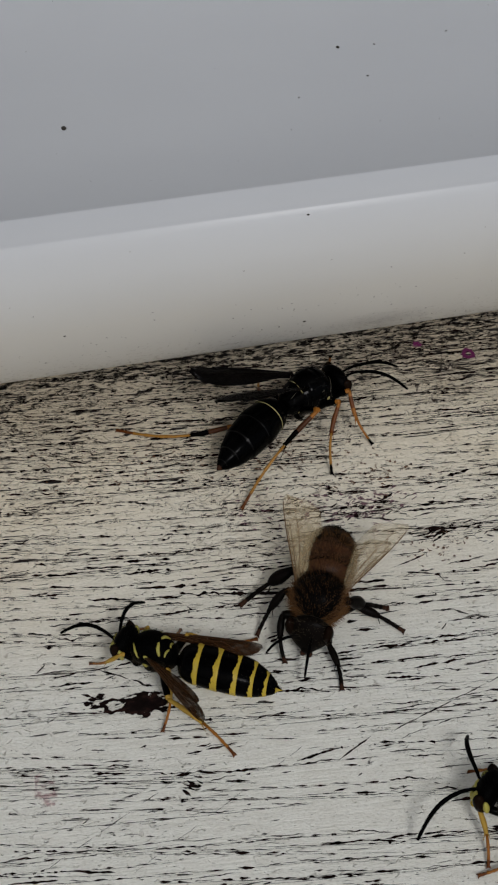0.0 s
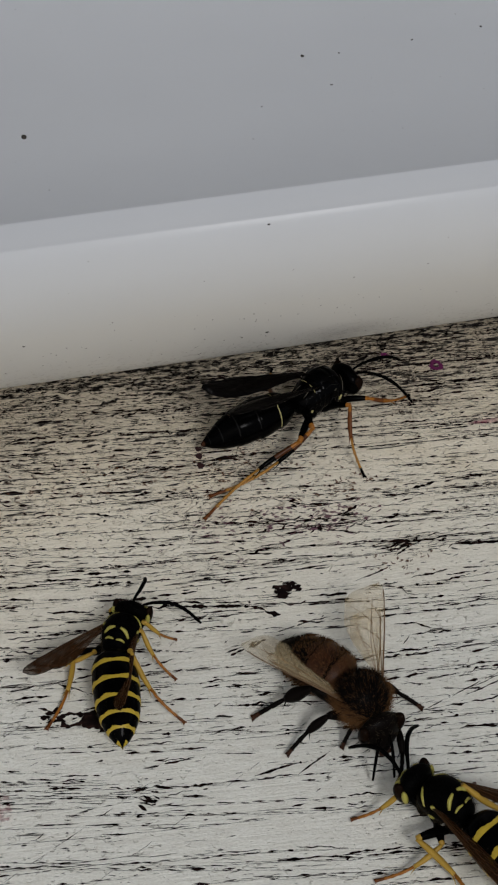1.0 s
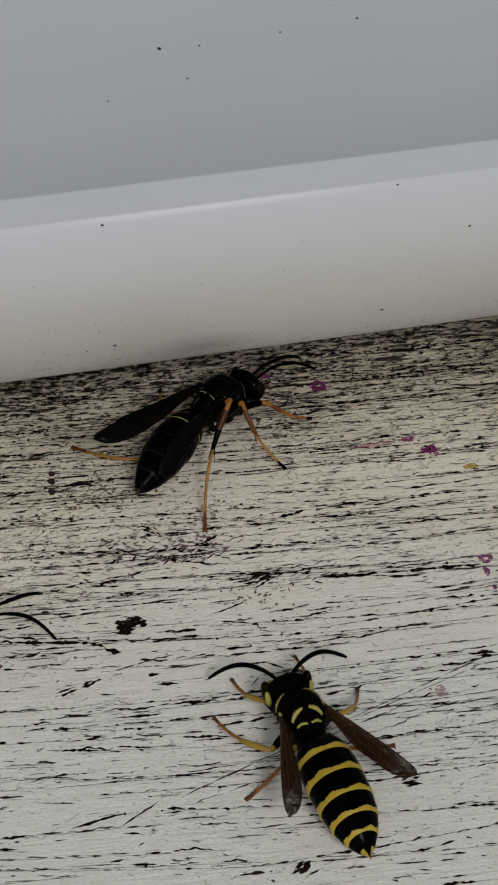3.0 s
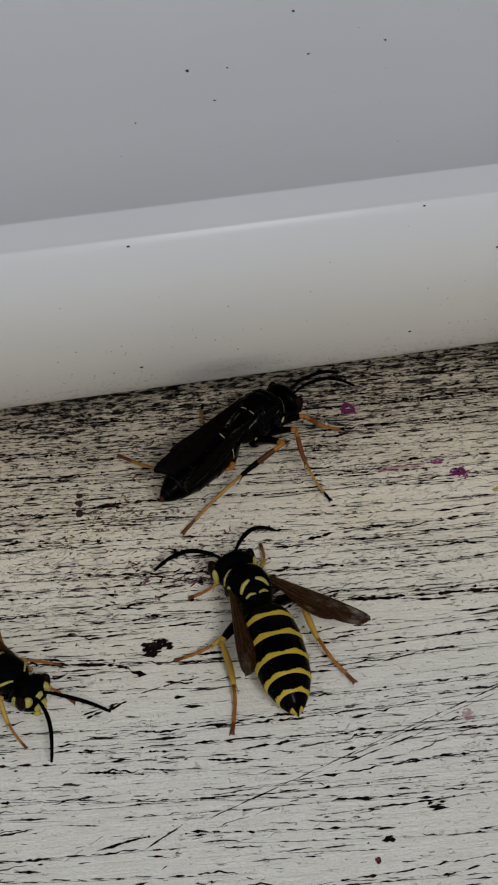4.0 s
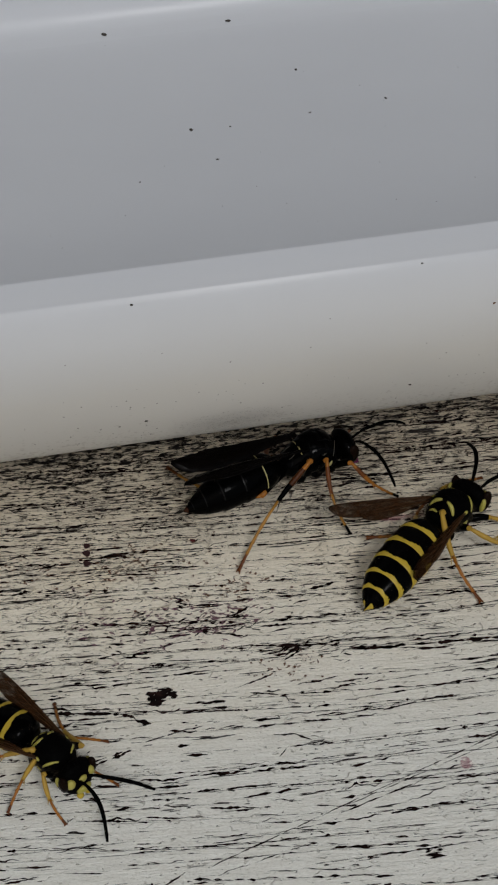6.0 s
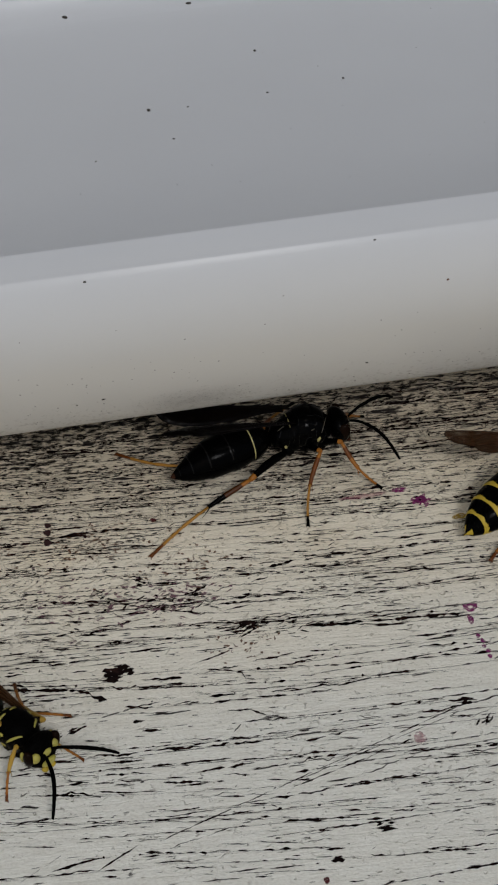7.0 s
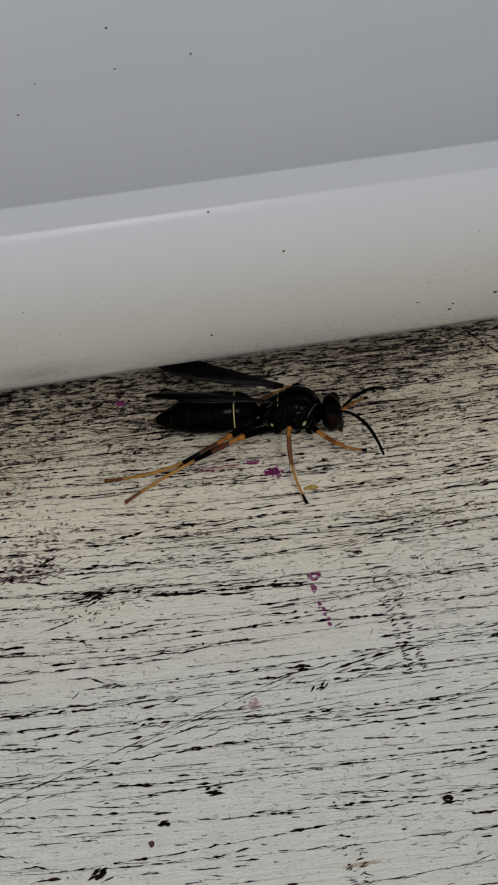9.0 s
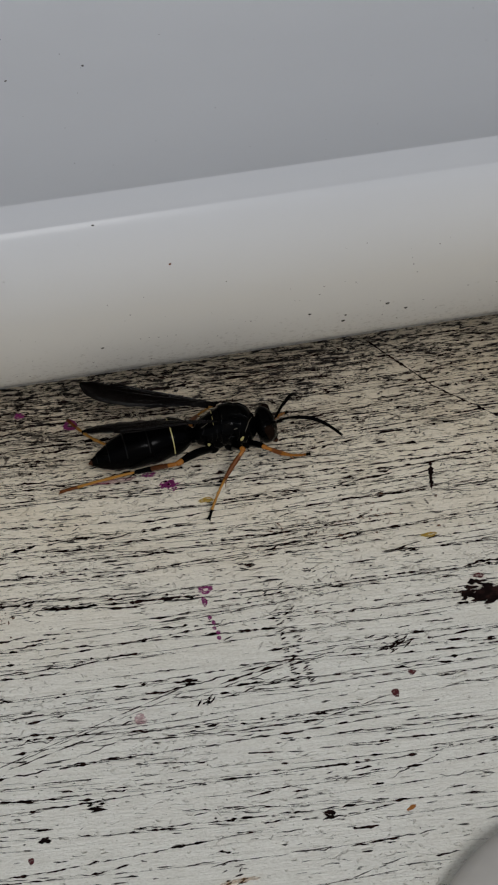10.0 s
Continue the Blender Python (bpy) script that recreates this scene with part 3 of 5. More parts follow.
# ---- the dark paper wasp ----
def dark_wasp():
    w = insect("paper_wasp", "glossy black paper wasp with amber legs and one thin yellow band", "wasp")
    body = [(2.35, 3.0, 0.25, 0.3), (2.05, 3.05, 0.95, 0.85), (1.5, 3.22, 1.45, 1.34), (0.9, 3.38, 1.6, 1.54), (0.75, 3.39, 1.56, 1.48), (0.2, 3.45, 1.62, 1.6),
            (-0.5, 3.4, 1.54, 1.52), (-0.75, 3.32, 1.44, 1.4), (-1.15, 3.24, 1.34, 1.34), (-1.4, 3.16, 1.3, 1.22), (-2.0, 3.0, 1.12, 1.05), (-2.5, 2.92, 0.78, 0.8), (-2.8, 2.9, 0.34, 0.38)]
    body = [(x, z, r * 1.07, h * 1.05) for x, z, r, h in body]
    bm = loft(bmesh.new(), body, 40, 5)
    th = part("thorax", bm, GLOSS, w)
    for x, r in ((1.35, 0.62), (0.1, 0.72), (-1.35, 0.66)):
        for y in (-1, 1):
            part("coxa", blob(bmesh.new(), (x, y * 0.72, 2.0), (r * 0.85, 0.5, 0.62), (y * 18, 10, 0)), GLOSS, w)
    part("scutellum", blob(bmesh.new(), (-0.75, 0, 4.45), (0.36, 0.8, 0.34)), GLOSS, w)
    part("postscutellum", blob(bmesh.new(), (-1.3, 0, 4.15), (0.2, 0.7, 0.22)), GLOSS, w)
    for y in (-1, 1):
        part("side_plate", blob(bmesh.new(), (0.5, y * 1.25, 2.9), (0.75, 0.42, 0.8), (0, 20, 0)), GLOSS, w)
        part("side_plate", blob(bmesh.new(), (-1.0, y * 1.05, 2.75), (0.6, 0.42, 0.75), (0, -25, 0)), GLOSS, w)
        part("wing_cap", blob(bmesh.new(), (0.35, y * 1.38, 4.05), (0.36, 0.26, 0.2), (y * -25, 0, 0)), GLOSS, w)
    bm = bmesh.new()
    for y in (-1, 1):
        stripe(body, [(1.95, y * 15), (1.5, y * 48), (1.15, y * 75)], 0.028, 1.005, 1, bm)
        stripe(body, [(-1.22, y * 6), (-1.22, y * 40)], 0.032, 1.01, 0, bm)
        stripe(body, [(-1.6, y * 22), (-2.2, y * 30)], 0.028, 1.01, 1, bm)
        stripe(body, [(0.62, y * 62), (0.30, y * 66)], 0.035, 1.02, 1, bm)
        blob(bm, surface(body, 0.9, radians(y * 98), 1.0), (0.13, 0.07, 0.26), (0, 25, 0), 0, 10)
        blob(bm, surface(body, -1.7, radians(y * 110), 1.0), (0.13, 0.06, 0.2), (0, 0, 0), 0, 10)
    part("thorax_marking", bm, [CREAM, FAINT], w, "thin cream-yellow lines")
    # Thin ridges of higher gloss, added to draw glints along the plates.
    bm = bmesh.new()
    rng = random.Random(4)
    for y in (-1, 1):
        for x0, a0, x1, a1 in ((1.7, 30, 0.2, 24), (0.9, 52, -0.4, 50), (0.75, 70, 0.45, 104), (0.1, 76, -0.3, 112), (-0.55, 60, -0.7, 108), (-1.0, 52, -1.15, 96), (-1.35, 60, -1.6, 118),
                                (-1.9, 30, -2.3, 70), (1.5, 84, 1.1, 118), (-1.7, 80, -2.2, 96), (0.4, 88, -0.2, 92), (-0.5, 18, -0.62, 44)):
            stripe(body, [(x0, y * a0), ((x0 + x1) / 2 + rng.uniform(-0.08, 0.08), y * ((a0 + a1) / 2 + rng.uniform(-5, 5))), (x1, y * a1)], 0.032 * rng.uniform(0.7, 1.3), 1.015, 0, bm)
    part("glint_ridge", bm, SHINE, w, "polished black ridges added to catch glints between the plates")
    head = [(2.4, 2.9, 0.4, 0.45), (2.52, 2.92, 1.15, 1.0), (2.85, 2.9, 1.6, 1.32), (3.3, 2.8, 1.58, 1.38), (3.7, 2.62, 1.2, 1.22), (3.98, 2.42, 0.7, 0.88), (4.1, 2.3, 0.28, 0.45)]
    bm = loft(bmesh.new(), head, 36, 5)
    blob(bm, (3.75, 0, 1.75), (0.42, 0.7, 0.45), (0, 20, 0))
    hd = part("head", bm, GLOSS, w)
    hd.location = (-0.18 * MM, 0, 0.04 * MM)
    for y in (-1, 1):
        part("eye", blob(bmesh.new(), (3.2, y * 1.24, 2.85), (0.58, 0.4, 0.98), (y * -8, 12, y * 8), 0, 20), EYE, hd, "dark brown glossy eye")
        part("mandible", blob(bmesh.new(), (3.85, y * 0.35, 1.45), (0.3, 0.26, 0.22), (0, 30, y * 25), 0, 12), TIP, hd)
    ab = [(0.1, 0, 0.16, 0.18), (-0.25, 0.06, 0.5, 0.5), (-0.65, 0.14, 1.05, 1.0), (-1.4, 0.18, 1.5, 1.38), (-2.3, 0.14, 1.68, 1.52), (-3.2, 0.05, 1.8, 1.62),
          (-4.3, -0.08, 1.76, 1.6), (-5.5, -0.28, 1.58, 1.5), (-6.6, -0.55, 1.26, 1.2), (-7.6, -0.82, 0.8, 0.78), (-8.3, -0.92, 0.36, 0.38), (-8.7, -1.0, 0.08, 0.09)]
    ab = [(x * 1.0, z * 0.6 + 0.1, r * 0.98, h * 1.02) for x, z, r, h in ab]
    cuts = (0.0, 0.34, 0.52, 0.66, 0.78, 0.88, 1.01)

    def girth(s, a):
        k = max(i for i in range(6) if cuts[i] <= s)
        u = (s - cuts[k]) / (cuts[k + 1] - cuts[k])
        return 1 + 0.045 * (u - 0.5) - (0.03 if u > 0.955 else 0)

    def seg_end(s):
        return any(0 <= c - s < 0.009 for c in cuts[2:6])

    def colour(s, a):
        if 0.330 < s < 0.338 and abs(a) < 2.0:
            return 1
        if 0.4 < s and seg_end(s) and abs(a) < 1.3:
            return 3
        return 2 if s > 0.93 else 0

    abdomen = part("abdomen", loft(bmesh.new(), ab, 48, 11, colour, girth), [BLACK, CREAM, TIP, SEAM], w, "black abdomen with a thin yellow band and rust tip")
    feelers = [feeler_mesh(5.3, [DULL, DULL], w, 0.15, 0.2, -0.04), feeler_mesh(5.3, [DULL, DULL], w, 0.15, 0.2, 0.04)]
    fore = ([BLACK, AMBER], [RUST, AMBER, AMBER], [AMBER, DULL])
    dark = ([BLACK, AMBER], [RUST, RUST, AMBER], [STRAW, DULL])
    hind = ([BLACK, AMBER], [DARKRUST, BLACK, AMBER], [STRAW, RUST])
    legs = make_legs(w, [((1.35, 0.75, 1.7), 2.7, 4.9, (5.4, 4.4)), ((0.1, 0.85, 1.6), 3.3, 6.1, (0.0, 6.8)), ((-1.4, 0.8, 1.7), 4.9, 10.2, (-9.5, 7.0))],
                     0.235, [fore, dark, hind], cuts=(0.5, 0.44, 0.38))
    wings = make_wings(w, (0.2, 1.15), (10.8, 0.4, 1.35), (7.9, 0.3, 1.35), SMOKE, DARKVEIN, "smoky black folded wing")
    return dict(thing=w, legs=legs, wings=wings, roots=(-0.8, 0.95, 4.75), feelers=feelers, brow=(3.9, 0.28, 3.2), abdomen=abdomen, joint=(-2.65, 0, 3.0), droop=2, tuck=True)


# ---- the yellowjackets ----
def yellowjacket(size, label):
    w = insect("yellowjacket", label, "wasp")
    k = size

    def sc(rows):
        return [tuple(v * k for v in r) for r in rows]

    body = sc([(2.05, 2.6, 0.3, 0.35), (1.75, 2.65, 1.0, 0.9), (1.2, 2.78, 1.38, 1.22), (0.5, 2.9, 1.5, 1.36), (-0.3, 2.9, 1.45, 1.36), (-0.6, 2.85, 1.36, 1.26),
               (-1.0, 2.75, 1.22, 1.16), (-1.25, 2.66, 1.12, 1.02), (-1.7, 2.55, 0.85, 0.85), (-2.0, 2.5, 0.35, 0.4)])
    body = [(x * 0.9, z - 0.15 * k, r * 0.93, h * 0.97) for x, z, r, h in body]
    bm = loft(bmesh.new(), body, 40, 5)
    part("thorax", bm, DULL, w, "black hairy thorax")
    for x, r in ((1.15, 0.58), (0.1, 0.62), (-1.0, 0.58)):
        for y in (-1, 1):
            part("coxa", blob(bmesh.new(), (x * k, y * 0.72 * k, 1.75 * k), (r * 0.8 * k, 0.45 * k, 0.5 * k), (y * 18, 8, 0)), DULL, w)
    bm = bmesh.new()
    for y in (-1, 1):
        stripe(body, [(1.5 * k, y * 34), (1.05 * k, y * 62), (0.7 * k, y * 84)], 0.11 * k, 0.985, 0, bm)
        stripe(body, [(-0.42 * k, y * 9), (-0.52 * k, y * 30), (-0.78 * k, y * 52)], 0.15 * k, 0.975, 0, bm)
        stripe(body, [(-1.2 * k, y * 6), (-1.1 * k, y * 26), (-1.12 * k, y * 46)], 0.1 * k, 0.985, 0, bm)
        blob(bm, surface(body, 0.15 * k, radians(y * 72), 1.0), (0.2 * k, 0.1 * k, 0.15 * k), (0, 0, 0), 0, 12)
        blob(bm, surface(body, 0.2 * k, radians(y * 112), 1.0), (0.24 * k, 0.08 * k, 0.2 * k), (0, 0, 0), 0, 12)
    part("thorax_marking", bm, PALE, w, "yellow stripes and spots")
    fuzz("thorax_hair", body, 1500, 0.3 * k, DARKHAIR, w, 3, (0.04, 0.95), 1.5, thick=0.006)
    fuzz("side_hair", body, 1100, 0.42 * k, GREYHAIR, w, 4, (0.04, 0.95), 2.4, -0.2, 1.15, thick=0.005)
    head = sc([(2.1, 2.5, 0.4, 0.4), (2.25, 2.52, 1.1, 0.95), (2.6, 2.5, 1.5, 1.2), (3.0, 2.42, 1.45, 1.25), (3.35, 2.25, 1.05, 1.05), (3.58, 2.05, 0.55, 0.75), (3.68, 1.95, 0.2, 0.35)])
    head = [(x, z, r * 0.95, h) for x, z, r, h in head]
    hd = part("head", loft(bmesh.new(), head, 36, 5), DULL, w)
    hd.location = (-0.28 * k * MM, 0, -0.15 * k * MM)
    fuzz("head_hair", head, 700, 0.34 * k, DARKHAIR, hd, 5, (0.05, 0.8), 1.8, 0.2)
    bm = blob(bmesh.new(), (3.58 * k, 0, 1.78 * k), (0.28 * k, 0.62 * k, 0.5 * k), (0, 28, 0), 0, 18)
    part("clypeus", bm, PALE, hd, "yellow shield-shaped face plate")
    bm = blob(bmesh.new(), (3.46 * k, 0, 2.62 * k), (0.26 * k, 0.42 * k, 0.36 * k), (0, 20, 0), 0, 12)
    part("brow_spot", bm, PALE, hd)
    for y in (-1, 1):
        part("eye", blob(bmesh.new(), (2.92 * k, y * 1.2 * k, 2.5 * k), (0.45 * k, 0.36 * k, 0.88 * k), (y * -8, 14, y * 10), 0, 20), EYE, hd, "dark kidney-shaped eye")
        part("eye_marking", blob(bmesh.new(), (3.2 * k, y * 0.85 * k, 2.52 * k), (0.38 * k, 0.4 * k, 0.52 * k), (0, 18, y * 20), 0, 12), PALE, hd, "yellow mark beside the eye")
        part("cheek", blob(bmesh.new(), (2.48 * k, y * 1.32 * k, 2.5 * k), (0.22 * k, 0.2 * k, 0.58 * k), (y * -8, 8, 0), 0, 12), PALE, hd, "yellow cheek stripe")
        part("mandible", blob(bmesh.new(), (3.5 * k, y * 0.33 * k, 1.2 * k), (0.26 * k, 0.26 * k, 0.24 * k), (0, 35, y * 25), 0, 12), YELLOW, hd)
    ab = sc([(0.1, 0, 0.16, 0.18), (-0.15, 0.02, 0.45, 0.45), (-0.4, 0.06, 1.05, 0.95), (-0.9, 0.06, 1.42, 1.28), (-1.8, 0.0, 1.62, 1.42), (-2.9, -0.12, 1.66, 1.45),
             (-4.1, -0.3, 1.6, 1.4), (-5.2, -0.52, 1.42, 1.24), (-6.1, -0.76, 1.04, 0.94), (-6.8, -1.0, 0.56, 0.54), (-7.15, -1.14, 0.14, 0.16), (-7.4, -1.2, 0.03, 0.03)])
    ab = [(x * 1.09, z, r * 1.05, h * 1.02) for x, z, r, h in ab]
    cuts = (0.0, 0.36, 0.475, 0.575, 0.67, 0.765, 1.01)

    def seg(s):
        i = max(j for j in range(6) if cuts[j] <= s)
        return i, (s - cuts[i]) / (cuts[i + 1] - cuts[i])

    def girth(s, a):
        i, u = seg(s)
        return 1 + 0.03 * (u - 0.5) - (0.025 if u > 0.95 else 0)

    def colour(s, a):
        i, u = seg(s)
        b = abs(a)
        wave = 0.07 * math.exp(-((b - 0.55) / 0.24) ** 2) + 0.08 * math.exp(-((b - 1.2) / 0.2) ** 2) - 0.03 * math.exp(-(b / 0.16) ** 2)
        if b > 1.9:
            return 1 if u > 0.45 else 0
        if i == 0:
            if s > 0.332 - 0.14 * wave:
                return 1
            return 0
        if i == 5:
            return 1 if (u > 0.35 and b > 0.7) else 0
        side = 0.12 if b > 1.35 else 0.0
        return 1 if u > 0.80 - wave * 1.2 - side else 0

    abdomen = part("abdomen", loft(bmesh.new(), ab, 128, 20, colour, girth), [BLACK, YELLOW], w, "black abdomen with wavy yellow bands")
    fuzz("abdomen_hair", ab, 260, 0.28 * k, GREYHAIR, abdomen, 8, (0.15, 0.95), 2.0)
    feelers = [feeler_mesh(4.9 * k, [DULL, DULL], w, 0.155 * k, 0.2, -0.09), feeler_mesh(4.9 * k, [DULL, DULL], w, 0.155 * k, 0.2, 0.09)]
    leg = ([BLACK, LEGYELLOW], [LEGYELLOW, LEGYELLOW], [AMBER, RUST])
    legs = make_legs(w, [((1.15 * k, 0.75 * k, 1.5 * k), 1.7 * k, 3.8 * k, (3.8 * k, 2.4 * k)), ((0.1 * k, 0.85 * k, 1.4 * k), 1.9 * k, 4.6 * k, (0.2 * k, 4.6 * k)),
                         ((-1.0 * k, 0.8 * k, 1.5 * k), 2.4 * k, 6.6 * k, (-5.2 * k, 4.2 * k))], 0.22 * k, [leg, leg, leg])
    wings = make_wings(w, (0.2 * k, 1.2 * k), (7.8 * k, 0.32 * k, 0.88 * k), (5.4 * k, 0.2 * k, 0.6 * k), BROWNWING, VEIN, "brown translucent folded wing")
    return dict(thing=w, legs=legs, wings=wings, roots=(0.15 * k, 1.15 * k, 3.15 * k), feelers=feelers, brow=(3.17 * k, 0.3 * k, 2.5 * k), abdomen=abdomen,
                joint=(-1.75 * k, 0, 2.4 * k), droop=0)


# ---- the honey bee ----
def honey_bee():
    w = insect("honey_bee", "brown furry honey bee with spread translucent wings", "bee")
    body = [(2.0, 2.7, 0.4, 0.45), (1.7, 2.8, 1.2, 1.1), (1.0, 3.0, 1.75, 1.6), (0.1, 3.1, 1.9, 1.75), (-0.8, 3.0, 1.75, 1.62), (-1.4, 2.85, 1.35, 1.3), (-1.9, 2.7, 0.6, 0.65)]
    part("thorax", loft(bmesh.new(), body, 36, 5), BEEDARK, w, "dark furry thorax")
    fuzz("thorax_hair", body, 4200, 0.5, DARKHAIR, w, 11, (0.03, 0.97), 1.5, thick=0.013)
    fuzz("side_hair", body, 4200, 0.8, HAIR, w, 12, (0.05, 1.0), 2.7, -0.2, 1.05, thick=0.013)
    fuzz("collar_hair", body, 350, 0.4, HAIR, w, 16, (0.84, 0.97), 1.4, thick=0.010)
    fuzz("brown_hair", body, 700, 0.52, HAIR, w, 18, (0.05, 0.97), 1.6, thick=0.011)
    head = [(2.0, 2.45, 0.4, 0.45), (2.2, 2.4, 1.2, 1.0), (2.55, 2.3, 1.72, 1.35), (2.95, 2.15, 1.65, 1.45), (3.3, 1.95, 1.2, 1.3), (3.55, 1.7, 0.7, 1.0), (3.7, 1.5, 0.3, 0.5)]
    bm = loft(bmesh.new(), head, 36, 5)
    blob(bm, (3.45, 0, 0.95), (0.35, 0.5, 0.5), (0, 20, 0))
    hd = part("head", bm, BEEDARK, w)
    fuzz("head_hair", head, 380, 0.3, GREYHAIR, hd, 13, (0.05, 0.85), 2.2, 0.2, thick=0.013)
    for y in (-1, 1):
        part("eye", blob(bmesh.new(), (2.78, y * 1.38, 2.3), (0.56, 0.46, 1.1), (y * -8, 16, y * 10), 0, 20), EYE, hd, "dark oval eye")
        part("mandible", blob(bmesh.new(), (3.6, y * 0.28, 0.6), (0.22, 0.22, 0.3), (0, 20, y * 20), 0, 12), TIP, hd)
    ab = [(0.2, 0, 0.4, 0.4), (-0.1, 0.02, 1.1, 1.0), (-0.6, 0.0, 1.7, 1.5), (-1.5, -0.05, 2.0, 1.75), (-2.7, -0.15, 2.05, 1.78), (-3.8, -0.35, 1.9, 1.62),
          (-4.7, -0.6, 1.5, 1.28), (-5.4, -0.85, 0.95, 0.82), (-5.8, -1.0, 0.45, 0.4), (-6.0, -1.1, 0.08, 0.08)]
    ab = [(x * 1.06, z * 0.5, r, h * 1.03) for x, z, r, h in ab]
    cuts = (0.0, 0.3, 0.46, 0.62, 0.76, 0.88, 1.01)

    def seg(s):
        i = max(j for j in range(6) if cuts[j] <= s)
        return i, (s - cuts[i]) / (cuts[i + 1] - cuts[i])

    def girth(s, a):
        i, u = seg(s)
        return 1 + 0.03 * (u - 0.5) - (0.025 if u > 0.93 else 0)

    def colour(s, a):
        i, u = seg(s)
        return 1 if s > 0.47 + 0.03 * math.cos(3 * a) or u > 0.92 else 0

    abdomen = part("abdomen", loft(bmesh.new(), ab, 48, 8, colour, girth), [BEEBROWN, BEEDARK], w, "brown banded abdomen with a dark end")
    fuzz("abdomen_hair", ab, 4600, 0.36, HAIR, abdomen, 14, (0.04, 0.62), 2.6, thick=0.012)
    for seed, at in enumerate((0.27, 0.42, 0.57)):
        fuzz("dark_band_hair", ab, 620, 0.32, DARKHAIR, abdomen, 30 + seed, (at, at + 0.09), 2.0, thick=0.014)
    fuzz("grey_tail_hair", ab, 700, 0.36, GREYHAIR, abdomen, 19, (0.05, 0.9), 2.2, thick=0.012)
    fuzz("tail_hair", ab, 1600, 0.3, DARKHAIR, abdomen, 15, (0.62, 0.97), 2.6, thick=0.013)
    feelers = [feeler_mesh(3.1, [BEEDARK, DULL], w, 0.12, 0.3), feeler_mesh(3.1, [BEEDARK, DULL], w, 0.12, 0.3)]
    leg = ([BEEDARK, BEEDARK], [BEEDARK, BEEDARK], [BEEDARK, TIP])
    legs = make_legs(w, [((1.1, 0.8, 1.5), 2.0, 3.7, (4.2, 2.6)), ((0.2, 0.95, 1.4), 2.3, 4.2, (1.2, 4.8)), ((-0.9, 0.95, 1.5), 2.7, 5.2, (-3.0, 4.8))], 0.35, [leg, leg, leg], (0, 0.2, 0.55))
    wings = make_wings(w, (0.0, 1.5), (8.6, 0.5, 2.6), (6.0, 0.35, 2.0), CLEARWING, BEEVEIN, "clear tan veined wing", 0.84)
    return dict(thing=w, legs=legs, wings=wings, roots=(0.1, 1.45, 3.6), feelers=feelers, brow=(3.4, 0.35, 2.3), abdomen=abdomen, joint=(-1.75, 0, 2.75), droop=0, lag=0.25)


PAPER_WASP = dark_wasp()
FIRST = yellowjacket(1.0, "small black and yellow striped yellowjacket with brown wings")
SECOND = yellowjacket(1.14, "large black and yellow striped yellowjacket with brown wings")
tagged(FIRST["thing"], group="yellowjackets")
tagged(SECOND["thing"], group="yellowjackets")
BEE = honey_bee()


# ---- checks, chips and splashes on the board; specks on the frame ----
def sliver(rng, verts, faces, x, y, length, width, angle, z=0.02, stray=0.03):
    """One check in the paint: a slightly bowed, tapering split of uneven width."""
    n = max(4, min(26, int(length * 7)))
    c, s = math.cos(angle), math.sin(angle)
    k = len(verts)
    ends, heavy = rng.uniform(0.45, 1.0), rng.uniform(0.3, 0.7)
    p1, p2, p3 = (rng.uniform(0, 6.28) for _ in range(3))
    w1, w2 = rng.uniform(0.15, 0.4), rng.uniform(0.05, 0.22)
    waves = max(1.0, length * 0.9)
    bow = rng.gauss(0, stray) * min(1.5, length)
    for i in range(n + 1):
        u = i / n
        taper = math.sin(math.pi * min(1.0, u**(math.log(0.5) / math.log(heavy)))) ** ends
        half = 0.5 * width * (taper * (0.75 + w1 * math.sin(p1 + 5 * waves * u) + 1.5 * w2 * math.sin(p2 + 13 * waves * u)) + 0.06)
        mid = bow * (math.sin(p3 + 3.1 * waves * u) + 0.6 * math.sin(p1 + 8 * waves * u))
        a = (u - 0.5) * length
        for b in (mid + half * rng.uniform(0.65, 1.2), mid - half * rng.uniform(0.65, 1.2)):
            verts.append(((x + a * c - b * s) * MM, (y + a * s + b * c) * MM, z * MM))
    for i in range(n):
        faces.append((k + 2 * i + 1, k + 2 * i + 3, k + 2 * i + 2, k + 2 * i))


def from_lists(name, verts, faces, mat, parent=None, label="", kind=""):
    me = bpy.data.meshes.new(name)
    me.from_pydata(verts, [], faces)
    me.materials.append(mat)
    ob = new(name, me)
    ob.parent = parent
    return tagged(ob, label, kind=kind)


